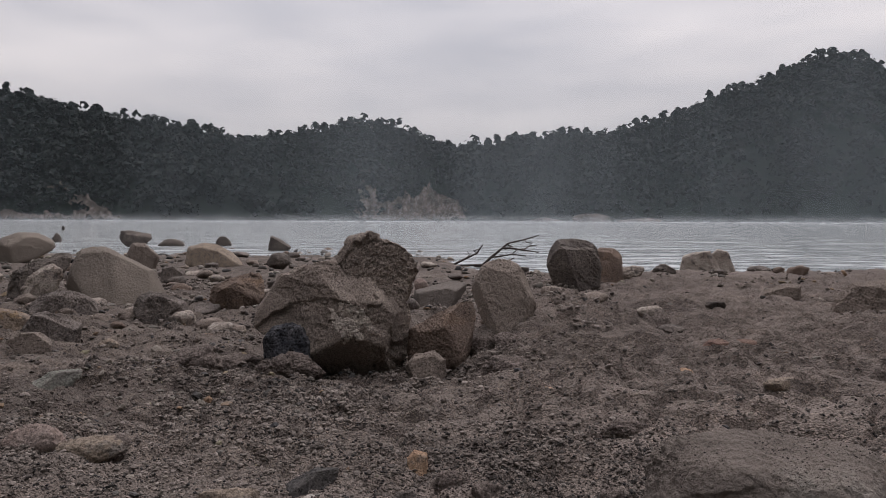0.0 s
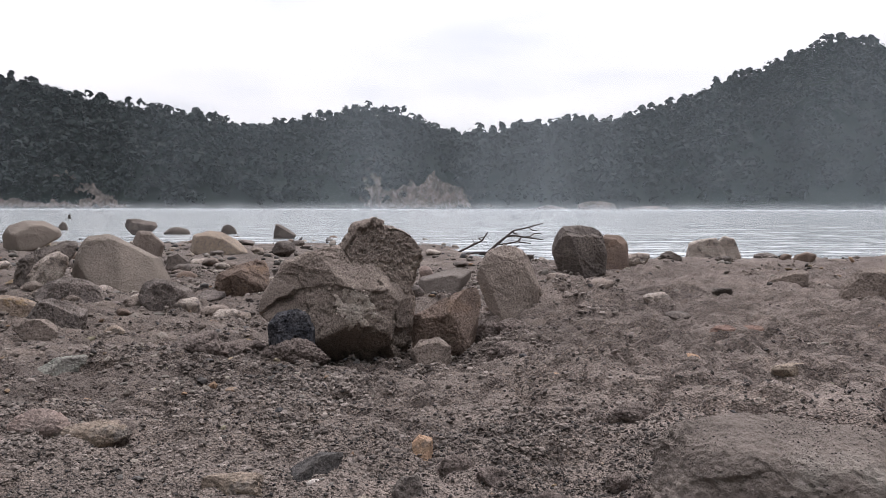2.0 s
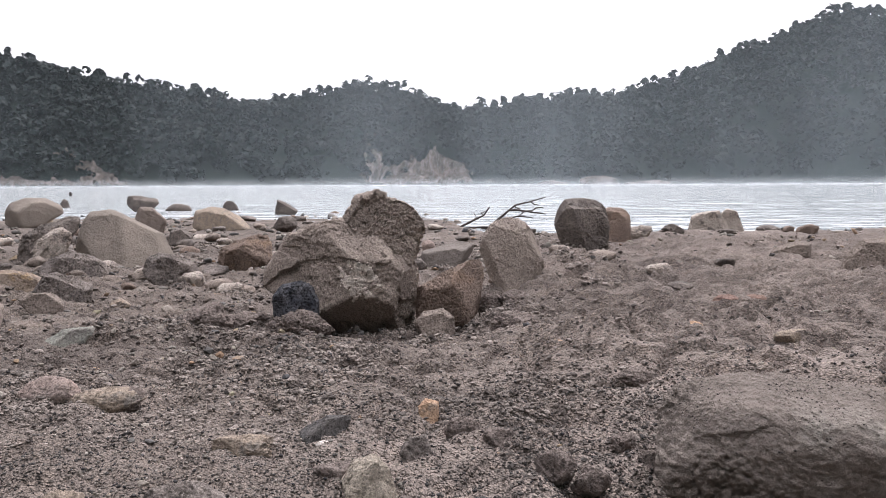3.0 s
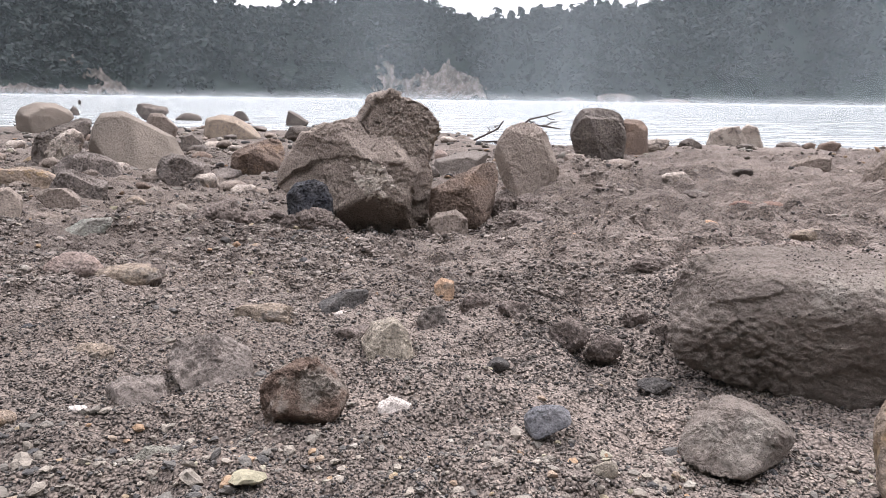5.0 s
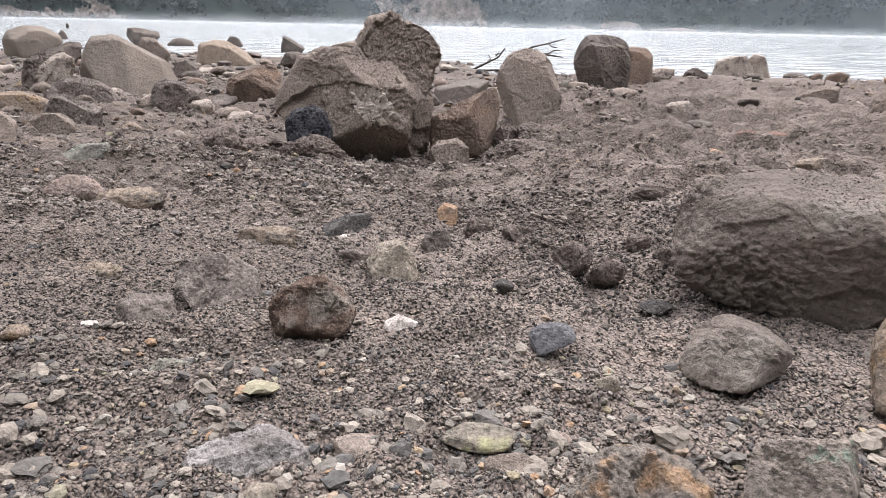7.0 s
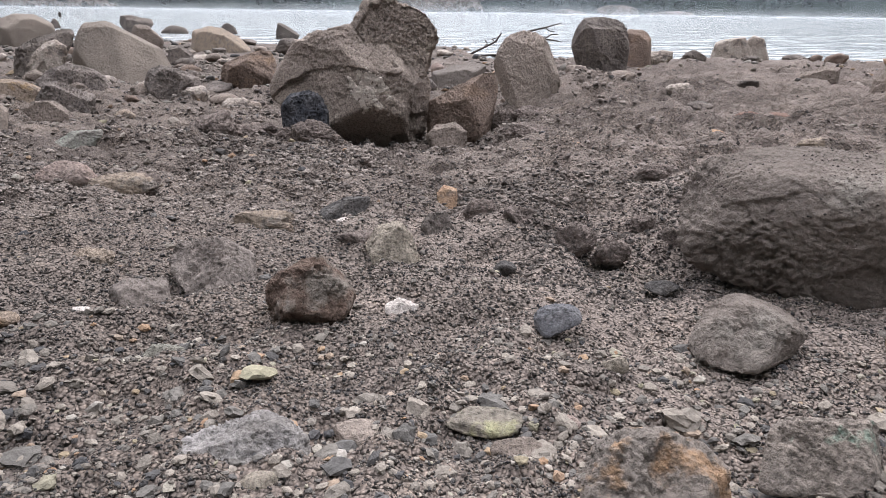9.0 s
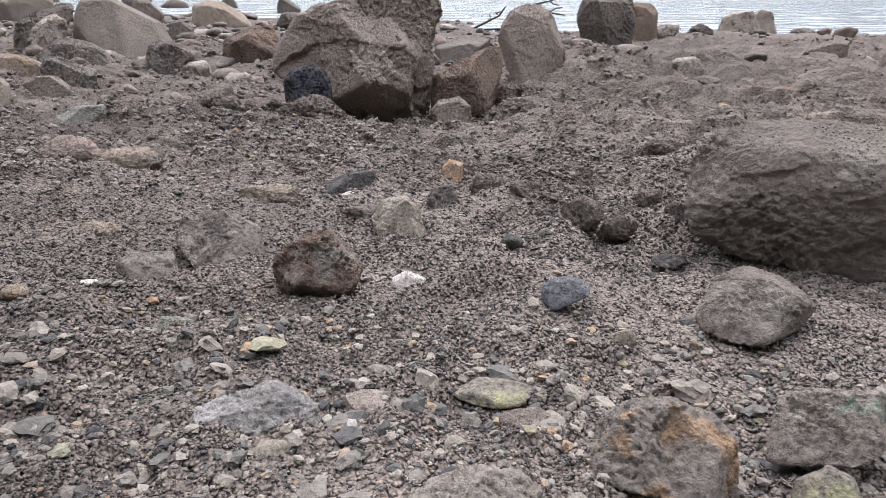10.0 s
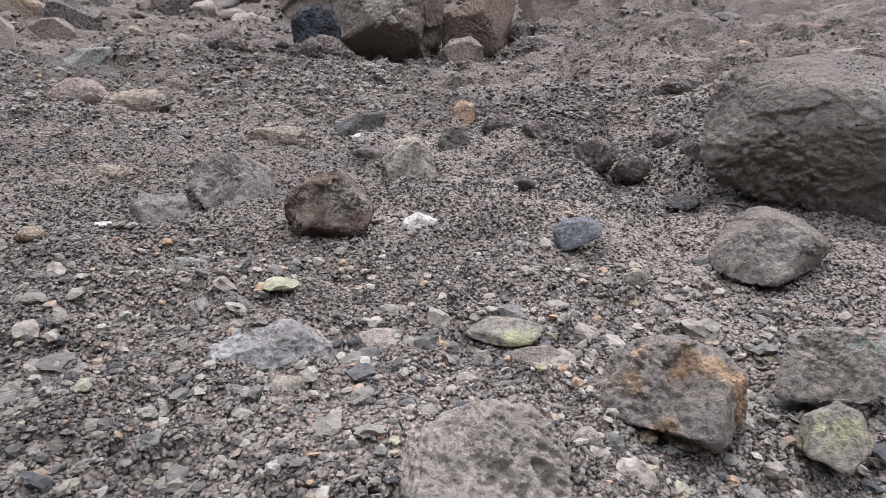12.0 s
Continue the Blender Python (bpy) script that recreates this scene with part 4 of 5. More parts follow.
carve("rock", "low rounded grey stone half buried in gravel", m_dusty, (0.0591, 0.1930, 0.0906), -22.8, -26.1,
      (((-158, 12.3), (-107, 10.33), (-76, 8.78), (-47, 8.78), (-14, 11.02), (55, 7.2), (68, 6.13), (91, 5.95), (126, 7.78), (163, 10.41)),), 26, sub=6, faces=(((-.2, -.9, .4, 8.2), (.3, -.6, .74, 7.4)),), chips=10, crag=.6, pit=.5, rough=2.0, edge=18)
carve("pebble", "smooth blue-grey pebble in coarse sand", m_bluegrey, (0.0161, 0.1940, 0.0902), -24.8, -9.1,
      (((-166, 5.5), (-109, 4.96), (-60, 2.83), (-30, 3.85), (58, 4.21), (98, 2.83), (132, 3.67)),), 27, sub=5, chips=8, crag=.4, pit=.3, rough=.8, edge=14)
carve("rock", "rough dark brown lava stone with a pointed top", m_lava, (-0.0408, 0.1975, 0.0919), -23.2, 14.8,
      (((-169, 10.08), (-95, 10.46), (-78, 8.47), (-73, 8.45), (-17, 10.65), (31, 9.18), (44, 8.83), (93, 9.09), (117, 8.15), (139, 9.12)),), 28, sub=6, faces=(((-.65, -.68, .35, 8.0), (.35, -.92, .15, 7.2), (-.1, -.55, -.83, 8.2)),), chips=10, crag=1.5, pit=1.5, rough=1.7, edge=70)
carve("rock", "flat grey clod of cemented ash, undercut below", m_greyclod, (-0.0751, 0.2260, 0.0886), -19.6, 23.1,
      (((-154, 9.53), (-133, 8.49), (-85, 9.43), (-73, 9.93), (6, 11.42), (60, 6.91), (92, 6.24), (135, 10.12)),), 29, sub=6, faces=(((-.1, -.8, .6, 7.5), (.3, -.85, .4, 8)),), chips=14, crag=1.8, pit=1.0, rough=2.4, edge=26)
carve("rock", "flat grey slab of ash sunk in coarse sand", m_greyclod, (-0.0869, 0.2080, 0.0863), -21.4, 29.3,
      (((-180, 7.52), (-131, 5.78), (-79, 7.46), (8, 6.93), (81, 3.59), (121, 5.63)),), 104, sub=5, chips=8, crag=1.2, rough=2.0, edge=20)
carve("rock", "grainy yellow-grey sandstone lump", m_sandy, (-0.0266, 0.2430, 0.0876), -19.5, 6.8,
      (((-172, 8.54), (-132, 8.41), (-91, 10.05), (-23, 10.4), (15, 6.96), (44, 6.8), (103, 7.72), (149, 7.99)),), 30, sub=6, faces=(((.1, -.97, .2, 7.5), (-.4, -.7, .6, 8)),), chips=10, crag=1.0, pit=.9, rough=1.3)
carve("rock", "round dark crumbly lump of ash", m_clod, (-0.0154, 0.2700, 0.0855), -17.7, 2.9,
      (((-167, 6.05), (-90, 8.73), (-12, 6.04), (26, 5.46), (98, 5.29), (144, 4.87)),), 31, sub=5, chips=5, crag=1.2, pit=1.6, rough=2.2)
carve("pebble", "small angular ochre-orange pebble", m_orange, (-0.0139, 0.3180, 0.0836), -14.9, 2.0,
      (((-170, 4.4), (-89, 6.53), (1, 4.53), (75, 3.87), (139, 3.76)),), 32, sub=5, chips=8, crag=.4, pit=.4, edge=90)
carve("pebble", "black glassy angular stone in the sand", m_black, (-0.0520, 0.2970, 0.0839), -15.9, 11.3,
      (((-127, 6.86), (-83, 5.09), (-10, 9.48), (88, 3.86), (114, 3.19)),), 33, sub=5, chips=10, crag=.8, edge=90)
carve("pebble", "small chalk-white flake on sand", m_white, (-0.0204, 0.2080, 0.0853), -24.4, 6.0,
      (((-161, 4.18), (-92, 3.25), (-12, 4.36), (69, 1.55), (114, 1.87)),), 34, sub=5, chips=10, crag=1.2, rough=1.5, edge=20)
stone("pebble", "tiny smooth white pebble", m_white, (-0.0493, 0.2811), (0.0056, 0.0045, 0.0027), 35, sub=3, cuts=2, rough=.02)
stone("rock", "flat pinkish-grey stone set in the ground", m_pink, (-0.1906, 0.3431), (0.0292, 0.0175, 0.0114), 36, sub=4, cuts=5, rough=.08, sink=.5)
stone("rock", "flat pinkish-grey stone set in the ground", m_buff, (-0.1627, 0.3421), (0.0342, 0.0205, 0.0091), 37, sub=4, cuts=5, rough=.08, sink=.5)
stone("rock", "flat orange-buff crust of stone in the ground", m_buff, (-0.0780, 0.2804), (0.0228, 0.0137, 0.0059), 38, sub=4, cuts=5, rough=.12, sink=.6)
stone("rock", "flat tan crumbly stone in the gravel", m_buff, (-0.1158, 0.2355), (0.0153, 0.0107, 0.0056), 39, sub=4, cuts=5, rough=.12, sink=.5)
carve("boulder", "large smooth grey-tan boulder with a sloping ridge", m_smoothtan, (-0.6399, 1.2500, 0.0863), -3.1, 28.2,
      (((-166, 88.7), (-107, 65.8), (-84, 61.9), (-78, 64.7), (24, 60.2), (60, 32.1), (99, 51.5), (150, 71.4), (163, 75.2)),), 40, sub=6, faces=(((-.15, -.85, .5, 46), (.35, -.8, .5, 40)),), chips=3, crag=.2, pit=.15, rough=.35, edge=60)
carve("boulder", "low pale grey-tan dome of rock on the beach", m_smoothtan, (-1.9637, 2.9300, 0.0704), -1.5, 34.4,
      (((-178, 118.1), (-110, 104.6), (-80, 71.2), (-61, 69.2), (14, 113), (59, 70.6), (88, 55.7), (113, 64), (147, 92.2)),), 41, sub=5, chips=3, crag=.3, pit=.2, rough=.4, edge=40)
carve("rock", "whitish pitted rock leaning on a dark one", m_pale, (-0.7828, 1.2500, 0.0684), -3.7, 33.3,
      (((-158, 38), (-70, 35.2), (-27, 28.8), (-6, 34.2), (66, 36.6), (108, 23.1), (129, 19), (149, 22.6)),), 42, sub=6, crag=1.4, pit=1.2, rough=2.4)
carve("rock", "dark grey pitted lava rock on beach", m_darkgrey, (-0.8408, 1.3300, 0.0754), -3.2, 33.5,
      (((-136, 69.5), (-74, 49.8), (-40, 30.6), (-23, 40.6), (74, 52.2), (111, 24.2), (118, 25.7), (170, 48.4)),), 43, sub=6, crag=1.4, pit=1.0, rough=2.4)
carve("rock", "dark brown angular rock with a rusty face", m_rustdark, (-0.3781, 1.1500, 0.0683), -4.5, 19.1,
      (((-159, 55.3), (-93, 39.7), (-79, 36.8), (-18, 42.5), (26, 48.9), (93, 24), (115, 16.9), (172, 42.9)),), 44, sub=6, faces=(((-.35, -.93, -.1, 36), (.3, -.6, .75, 22)),), chips=10, crag=.8, pit=.7)
stone("rock", "dark angular rock on the beach", m_darkgrey, (-0.6688, 2.4365), (0.0868, 0.0695, 0.0637), 45, sub=4, cuts=7, crag=.7)
carve("rock", "low rough dark grey lava stone", m_lavagrey, (-0.4089, 0.9500, 0.0609), -5.8, 24.6,
      (((-135, 33), (-133, 32.3), (-101, 30.3), (-78, 36), (28, 26.1), (66, 15.9), (79, 17.6), (117, 29.7), (156, 38.5)),), 46, sub=6, crag=1.0, pit=1.0, rough=2.6, edge=45)
carve("rock", "low rough grey lava stone among pebbles", m_lavagrey, (-0.5862, 1.0000, 0.0584), -5.2, 31.9,
      (((-126, 33.1), (-95, 29.2), (-75, 36.8), (13, 42.5), (54, 24.9), (76, 18.4), (108, 20.5), (130, 27.8)),), 47, sub=6, crag=1.1, pit=1.0, rough=2.6, edge=45)
carve("rock", "rounded rough grey lava stone", m_lavagrey, (-0.4750, 0.8000, 0.0578), -6.6, 32.6,
      (((-122, 21), (-103, 22.2), (-73, 28.3), (-11, 32.9), (64, 13.1), (65, 12.9), (98, 17.1), (147, 24.9)),), 48, sub=6, crag=.9, pit=1.0, rough=2.4, edge=45)
carve("rock", "small low grey-brown stone", m_greybrown, (-0.4558, 0.7300, 0.0526), -7.5, 34.1,
      (((-134, 14.67), (-91, 12.86), (-29, 20.13), (54, 12.74), (87, 8.82), (122, 12.35)),), 49, sub=5)
carve("rock", "yellow-orange weathered rock on the beach", m_ochre, (-0.5787, 0.8500, 0.0526), -6.3, 36.1,
      (((-148, 30.4), (-111, 25.7), (-72, 23.6), (-37, 28.1), (59, 23.5), (76, 17.5), (90, 17.4), (157, 33.6)),), 50, sub=6, crag=1, chips=8)
carve("rock", "grey rounded stone on the gravel", m_greytan, (-0.4178, 0.6000, 0.0656), -7.9, 37.6,
      (((-99, 22), (-53, 19.8), (-7, 13.9), (41, 14.3), (90, 14.5), (109, 14.1), (172, 12)),), 51, sub=5)
carve("rock", "dark angular rock at the water's edge", m_darkgrey, (-2.3772, 4.7400, 0.0613), -1.1, 26.9,
      (((-132, 88), (-90, 69.9), (-46, 82.8), (14, 103.6), (76, 41.7), (93, 46.9), (175, 107.4)),), 52, sub=5)
carve("rock", "grey-brown rock near the water", m_greybrown, (-1.1100, 2.3000, 0.0628), -2.2, 26.3,
      (((-142, 41.7), (-96, 57.9), (-16, 56), (45, 31.2), (87, 38.6), (152, 49.3)),), 53, sub=5)
carve("rock", "small dark rough stone on the beach", m_darkgrey, (-0.6906, 1.6000, 0.0571), -3.5, 24.1,
      (((-94, 25.6), (-9, 29), (52, 15.2), (103, 17.1), (171, 25.6)),), 54, sub=5)
carve("rock", "pale yellowish long rock on the beach", m_buff, (-0.9730, 2.6000, 0.0534), -2.2, 20.9,
      (((-115, 85.7), (-93, 60.1), (-85, 61.3), (40, 56.1), (59, 35), (82, 34.1), (107, 50.8), (165, 101.3)),), 55, sub=5, chips=6, crag=.6)
FIN = ((-.98, 0, .15, .5), (.55, -.1, .83, .30), (.1, -1, .15, .45), (0, 1, .1, .5))
stone("rock", "dark fin-shaped rock standing out of the water", m_darkgrey, (-1.2684, 4.5831), (0.1567, 0.0783, 0.1239), 56, sub=5, planes=FIN, cuts=0, edge=80, crag=.6, rough=.05)
stone("rock", "small dark rock in the shallow water", m_darkgrey, (-1.9779, 5.4344), (0.1400, 0.0700, 0.1127), 57, sub=3, cuts=6)
stone("rock", "low dark rock just above the water", m_darkgrey, (-2.3685, 5.2945), (0.2279, 0.1140, 0.0935), 58, sub=3, cuts=5)
carve("rock", "flat pale green stone flake on gravel", m_green, (-0.3049, 0.5400, 0.0602), -9.9, 32.3,
      (((-139, 15.04), (-83, 10.62), (-48, 10.45), (11, 18.44), (91, 5.38), (122, 7.2)),), 59, sub=5)
carve("rock", "flat grey stone flake on gravel", m_greybrown, (-0.3670, 0.5800, 0.0572), -9.2, 35.1,
      (((-122, 12.24), (-83, 10.84), (-22, 18.11), (76, 6.24), (92, 5.86), (131, 11.15)),), 60, sub=5)
stone("pebble", "small yellowish pebble on gravel", m_buff, (-0.3821, 0.7536), (0.0220, 0.0176, 0.0129), 61, sub=4, cuts=6)
stone("rock", "small dark rock in the shallow water", m_darkgrey, (-3.8991, 6.2013), (0.0971, 0.0776, 0.1349), 62, sub=3, cuts=5)
carve("rock", "white-crusted grey stone with a pitted top", m_whitecrust, (-0.0396, 0.1470, 0.0896), -34.2, 22.1,
      (((-118, 6.82), (-95, 5.44), (-90, 5.79), (8, 10.33), (40, 7), (58, 5.29), (97, 3.28), (104, 3.54), (141, 7.77)),), 63, sub=6, crag=1.1, pit=1.2, rough=1.2)
carve("rock", "grey lump of cemented gravel with orange stains", m_orangegrey, (0.0246, 0.1430, 0.0893), -35.4, -20.1,
      (((-141, 10.18), (-99, 6.96), (-92, 6.76), (-67, 8.72), (8, 10.86), (55, 8.66), (81, 7.15), (112, 7.02), (126, 7.71), (156, 10.01)),), 64, sub=6, crag=1.1, pit=1.2, rough=1.5, edge=45)
carve("rock", "flat grey stone with a pale green end", m_greengrey, (0.0531, 0.1500, 0.0905), -30.2, -33.4,
      (((-177, 8.1), (-138, 9.96), (-76, 6.69), (-46, 5.12), (22, 7.64), (108, 4.08), (135, 5.83)),), 65, sub=6, crag=1.1, pit=.8, rough=1.3)
carve("rock", "grey stone with a yellow-green top", m_yellowtop, (0.0451, 0.1340, 0.0888), -35.8, -34.8,
      (((-176, 4.38), (-92, 4.54), (-25, 4.07), (36, 3.97), (83, 3.69), (138, 3.47)),), 66, sub=5)
carve("rock", "pale beige lumpy stone close to the lens", m_palebeige, (-0.0043, 0.1250, 0.0906), -44.3, -0.7,
      (((-170, 11.84), (-87, 7.28), (-19, 11.16), (19, 10.78), (54, 8.85), (90, 6.3), (109, 5.81), (119, 6.25), (152, 9.42)),), 67, sub=6, crag=.7, pit=2.0, rough=1.1, edge=45)
stone("pebble", "pale beige pebble among gravel", m_palebeige, (0.0102, 0.1293), (0.0051, 0.0040, 0.0040), 68, sub=4, cuts=4)
stone("pebble", "pale grey pebble among gravel", m_greytan, (0.0152, 0.1238), (0.0069, 0.0056, 0.0035), 69, sub=4, cuts=4)
stone("pebble", "dark grey angular pebble among gravel", m_bluegrey, (0.0191, 0.1367), (0.0059, 0.0047, 0.0055), 70, sub=4, cuts=6)
stone("pebble", "pinkish-beige pebble among small gravel", m_pink, (0.0261, 0.1351), (0.0078, 0.0055, 0.0028), 71, sub=4, cuts=5)
stone("pebble", "small orange-red pebble in sand", m_orange, (0.0100, 0.1621), (0.0042, 0.0033, 0.0018), 72, sub=3, cuts=3, rough=.03)
stone("pebble", "flat pinkish-orange pebble in sand", m_pink, (0.0127, 0.1583), (0.0071, 0.0049, 0.0023), 73, sub=4, cuts=4)
stone("pebble", "flat grey pebble in gravel", m_greytan, (-0.0205, 0.1506), (0.0105, 0.0073, 0.0022), 74, sub=4, cuts=5, sink=.4)
stone("pebble", "flat yellowish-green pebble in gravel", m_yellowtop, (-0.0005, 0.1570), (0.0139, 0.0084, 0.0017), 75, sub=4, cuts=5, sink=.4)
stone("pebble", "flat grey pebble in gravel", m_greybrown, (0.0051, 0.1497), (0.0094, 0.0066, 0.0027), 76, sub=4, cuts=5, sink=.4)
stone("pebble", "orange-tan pebble close to the lens", m_orange, (-0.0203, 0.1222), (0.0060, 0.0048, 0.0023), 77, sub=4, cuts=5)
carve("pebble", "dark flat stone on coarse sand", m_black, (-0.0884, 0.1670, 0.0872), -25.8, 38.5,
      (((-130, 3.11), (-120, 2.89), (-28, 5.96), (41, 3.54), (79, 2.29), (131, 4.48)),), 78, sub=5)
carve("pebble", "grey-green angular stone on coarse sand", m_greentint, (-0.0838, 0.1570, 0.0879), -27.5, 39.7,
      (((-149, 3.51), (-116, 3.07), (-13, 4.21), (62, 3), (111, 1.51)),), 79, sub=5)
carve("pebble", "flat olive-brown pebble in gravel", m_greybrown, (-0.0660, 0.1390, 0.0884), -32.9, 38.4,
      (((-119, 2.27), (-45, 3.57), (38, 2.54), (81, 1.34), (134, 2.7)),), 80, sub=5)
carve("pebble", "small rough grey-green stone", m_greentint, (-0.0652, 0.1750, 0.0869), -27.0, 28.0,
      (((-155, 4.48), (-108, 4.66), (-38, 5.08), (19, 4.64), (74, 2.96), (132, 4.12)),), 81, sub=5, crag=1, pit=1, rough=1.6)
stone("pebble", "yellowish grainy pebble in gravel", m_sandy, (-0.0329, 0.1355), (0.0059, 0.0047, 0.0037), 82, sub=4, cuts=4)
stone("pebble", "pinkish pebble in gravel", m_pink, (-0.0306, 0.1315), (0.0045, 0.0036, 0.0022), 83, sub=4, cuts=4)
stone("pebble", "small ochre pebble on dark sand", m_ochre, (-0.1085, 0.1884), (0.0065, 0.0052, 0.0029), 84, sub=4, cuts=3)
stone("pebble", "tiny bluish-white pebble in sand", m_white, (-0.0939, 0.1936), (0.0047, 0.0038, 0.0018), 85, sub=3, cuts=4)
stone("pebble", "small dark pebble in the sand", m_black, (0.0062, 0.2362), (0.0074, 0.0059, 0.0037), 86, sub=3, cuts=4)
stone("pebble", "small black flat stone in the sand", m_black, (0.0510, 0.2317), (0.0102, 0.0072, 0.0033), 87, sub=4, cuts=6)
stone("pebble", "tan grainy pebble in the sand", m_sandy, (0.0263, 0.1785), (0.0058, 0.0047, 0.0054), 88, sub=4, cuts=5)
stone("clod", "crumbly clod of grey-brown soil on the beach", m_ash, (-0.2313, 0.6260), (0.0459, 0.0367, 0.0258), 89, sub=4, cuts=3, rough=.14, sink=.35)
stone("clod", "crumbly clod of grey-brown soil on the beach", m_ash, (-0.2151, 0.6665), (0.0463, 0.0371, 0.0188), 90, sub=4, cuts=3, rough=.14, sink=.35)
stone("clod", "crumbly clod of grey-brown soil on the beach", m_ash, (0.0286, 0.7208), (0.0291, 0.0233, 0.0223), 91, sub=4, cuts=3, rough=.14, sink=.35)
stone("clod", "crumbly clod of grey-brown soil on the beach", m_ash, (0.0520, 0.7117), (0.0342, 0.0274, 0.0170), 92, sub=4, cuts=3, rough=.14, sink=.35)
stone("clod", "crumbly clod of grey-brown soil on the beach", m_ash, (0.0432, 0.5713), (0.0450, 0.0360, 0.0145), 93, sub=4, cuts=3, rough=.14, sink=.35)
stone("clod", "crumbly clod of grey-brown soil on the beach", m_ash, (-0.1552, 0.3435), (0.0185, 0.0148, 0.0097), 94, sub=4, cuts=3, rough=.14, sink=.35)
stone("clod", "crumbly clod of grey-brown soil on the beach", m_ash, (0.0560, 0.2785), (0.0090, 0.0072, 0.0060), 95, sub=4, cuts=3, rough=.14, sink=.35)
stone("clod", "crumbly clod of grey-brown soil on the beach", m_ash, (0.0619, 0.2641), (0.0103, 0.0082, 0.0087), 96, sub=4, cuts=3, rough=.14, sink=.35)
stone("clod", "crumbly clod of grey-brown soil on the beach", m_ash, (0.0128, 0.2755), (0.0130, 0.0104, 0.0077), 97, sub=4, cuts=3, rough=.14, sink=.35)
stone("clod", "crumbly clod of grey-brown soil on the beach", m_ash, (0.0295, 0.2563), (0.0127, 0.0102, 0.0084), 98, sub=4, cuts=3, rough=.14, sink=.35)
stone("clod", "crumbly clod of grey-brown soil on the beach", m_ash, (0.0004, 0.2933), (0.0129, 0.0103, 0.0082), 99, sub=4, cuts=3, rough=.14, sink=.35)
stone("clod", "crumbly clod of grey-brown soil on the beach", m_ash, (0.0400, 0.2522), (0.0116, 0.0093, 0.0069), 100, sub=4, cuts=3, rough=.14, sink=.35)
stone("clod", "crumbly clod of grey-brown soil on the beach", m_ash, (-0.0380, 0.2505), (0.0144, 0.0115, 0.0060), 101, sub=4, cuts=3, rough=.14, sink=.35)
stone("clod", "crumbly clod of grey-brown soil on the beach", m_ash, (-0.3416, 0.6594), (0.0434, 0.0348, 0.0106), 102, sub=4, cuts=3, rough=.14, sink=.35)
stone("clod", "crumbly clod of grey-brown soil on the beach", m_ash, (0.0798, 0.3482), (0.0180, 0.0144, 0.0064), 103, sub=4, cuts=3, rough=.14, sink=.35)

carve("rock", "rusty brown rock behind the dark block", m_rust, (0.3010, 1.4000, 0.1025), -2.4, -12.7,
      (((-86, 55.5), (8, 37.7), (60, 30.9), (88, 25.2), (121, 25.3), (171, 33.1)),), 301, sub=5)
carve("rock", "pale whitish rock on the shore edge", m_pale, (0.7015, 1.8000, 0.0857), -2.3, -22.0,
      (((-88, 38.9), (22, 23.8), (74, 22.1), (135, 23.8), (166, 25.6)),), 302, sub=5)

# small stones that litter the beach towards the water
srng = np.random.default_rng(77)
small = []
for k, (mat, word) in enumerate(((m_darkgrey, "dark grey"), (m_greybrown, "grey-brown"), (m_lavagrey, "rough grey"), (m_pale, "pale pitted"), (m_main, "grey-brown rough"), (m_rust, "rusty brown"))):
    s = 0.05
    V, F = rock_form((s, s * 0.8, s * 0.55), 700 + k, 3, (), 7, 0.085, 46.0, 1.0, 0.8)
    ob = new("stone", mesh_of("stone", V, F, mat))
    tagged(ob, "small " + word + " stone on the beach", "stone", "small stones towards the water")
    ob.matrix_basis = pose(-0.55 - 0.16 * k, 1.75 + 0.1 * k, ground_z(-0.55 - 0.16 * k, 1.75 + 0.1 * k) + 0.008, 0, 0, 60 * k)
    small.append(ob)
count = 0
while count < 280:
    y = 0.8 * (5.6 / 0.8) ** srng.random()
    x = y * srng.uniform(-0.78, 0.75)
    if x / y > -0.1 and srng.random() < 0.72 or -0.28 < x / y < 0.02 and y < 1.0:
        continue
    z = ground_z(x, y)
    if z < WATER_Z - 0.03:
        continue
    s = (0.25 + 1.1 * srng.random() ** 2.2) * (0.45 + 0.3 * y)
    made = copy_thing(small[int(srng.integers(0, 6))], pose(x, y, z + 0.006 * s, 0, 0, srng.uniform(0, 360)))
    made.scale = (s, s * srng.uniform(0.8, 1.2), s * srng.uniform(0.7, 1.15))
    count += 1

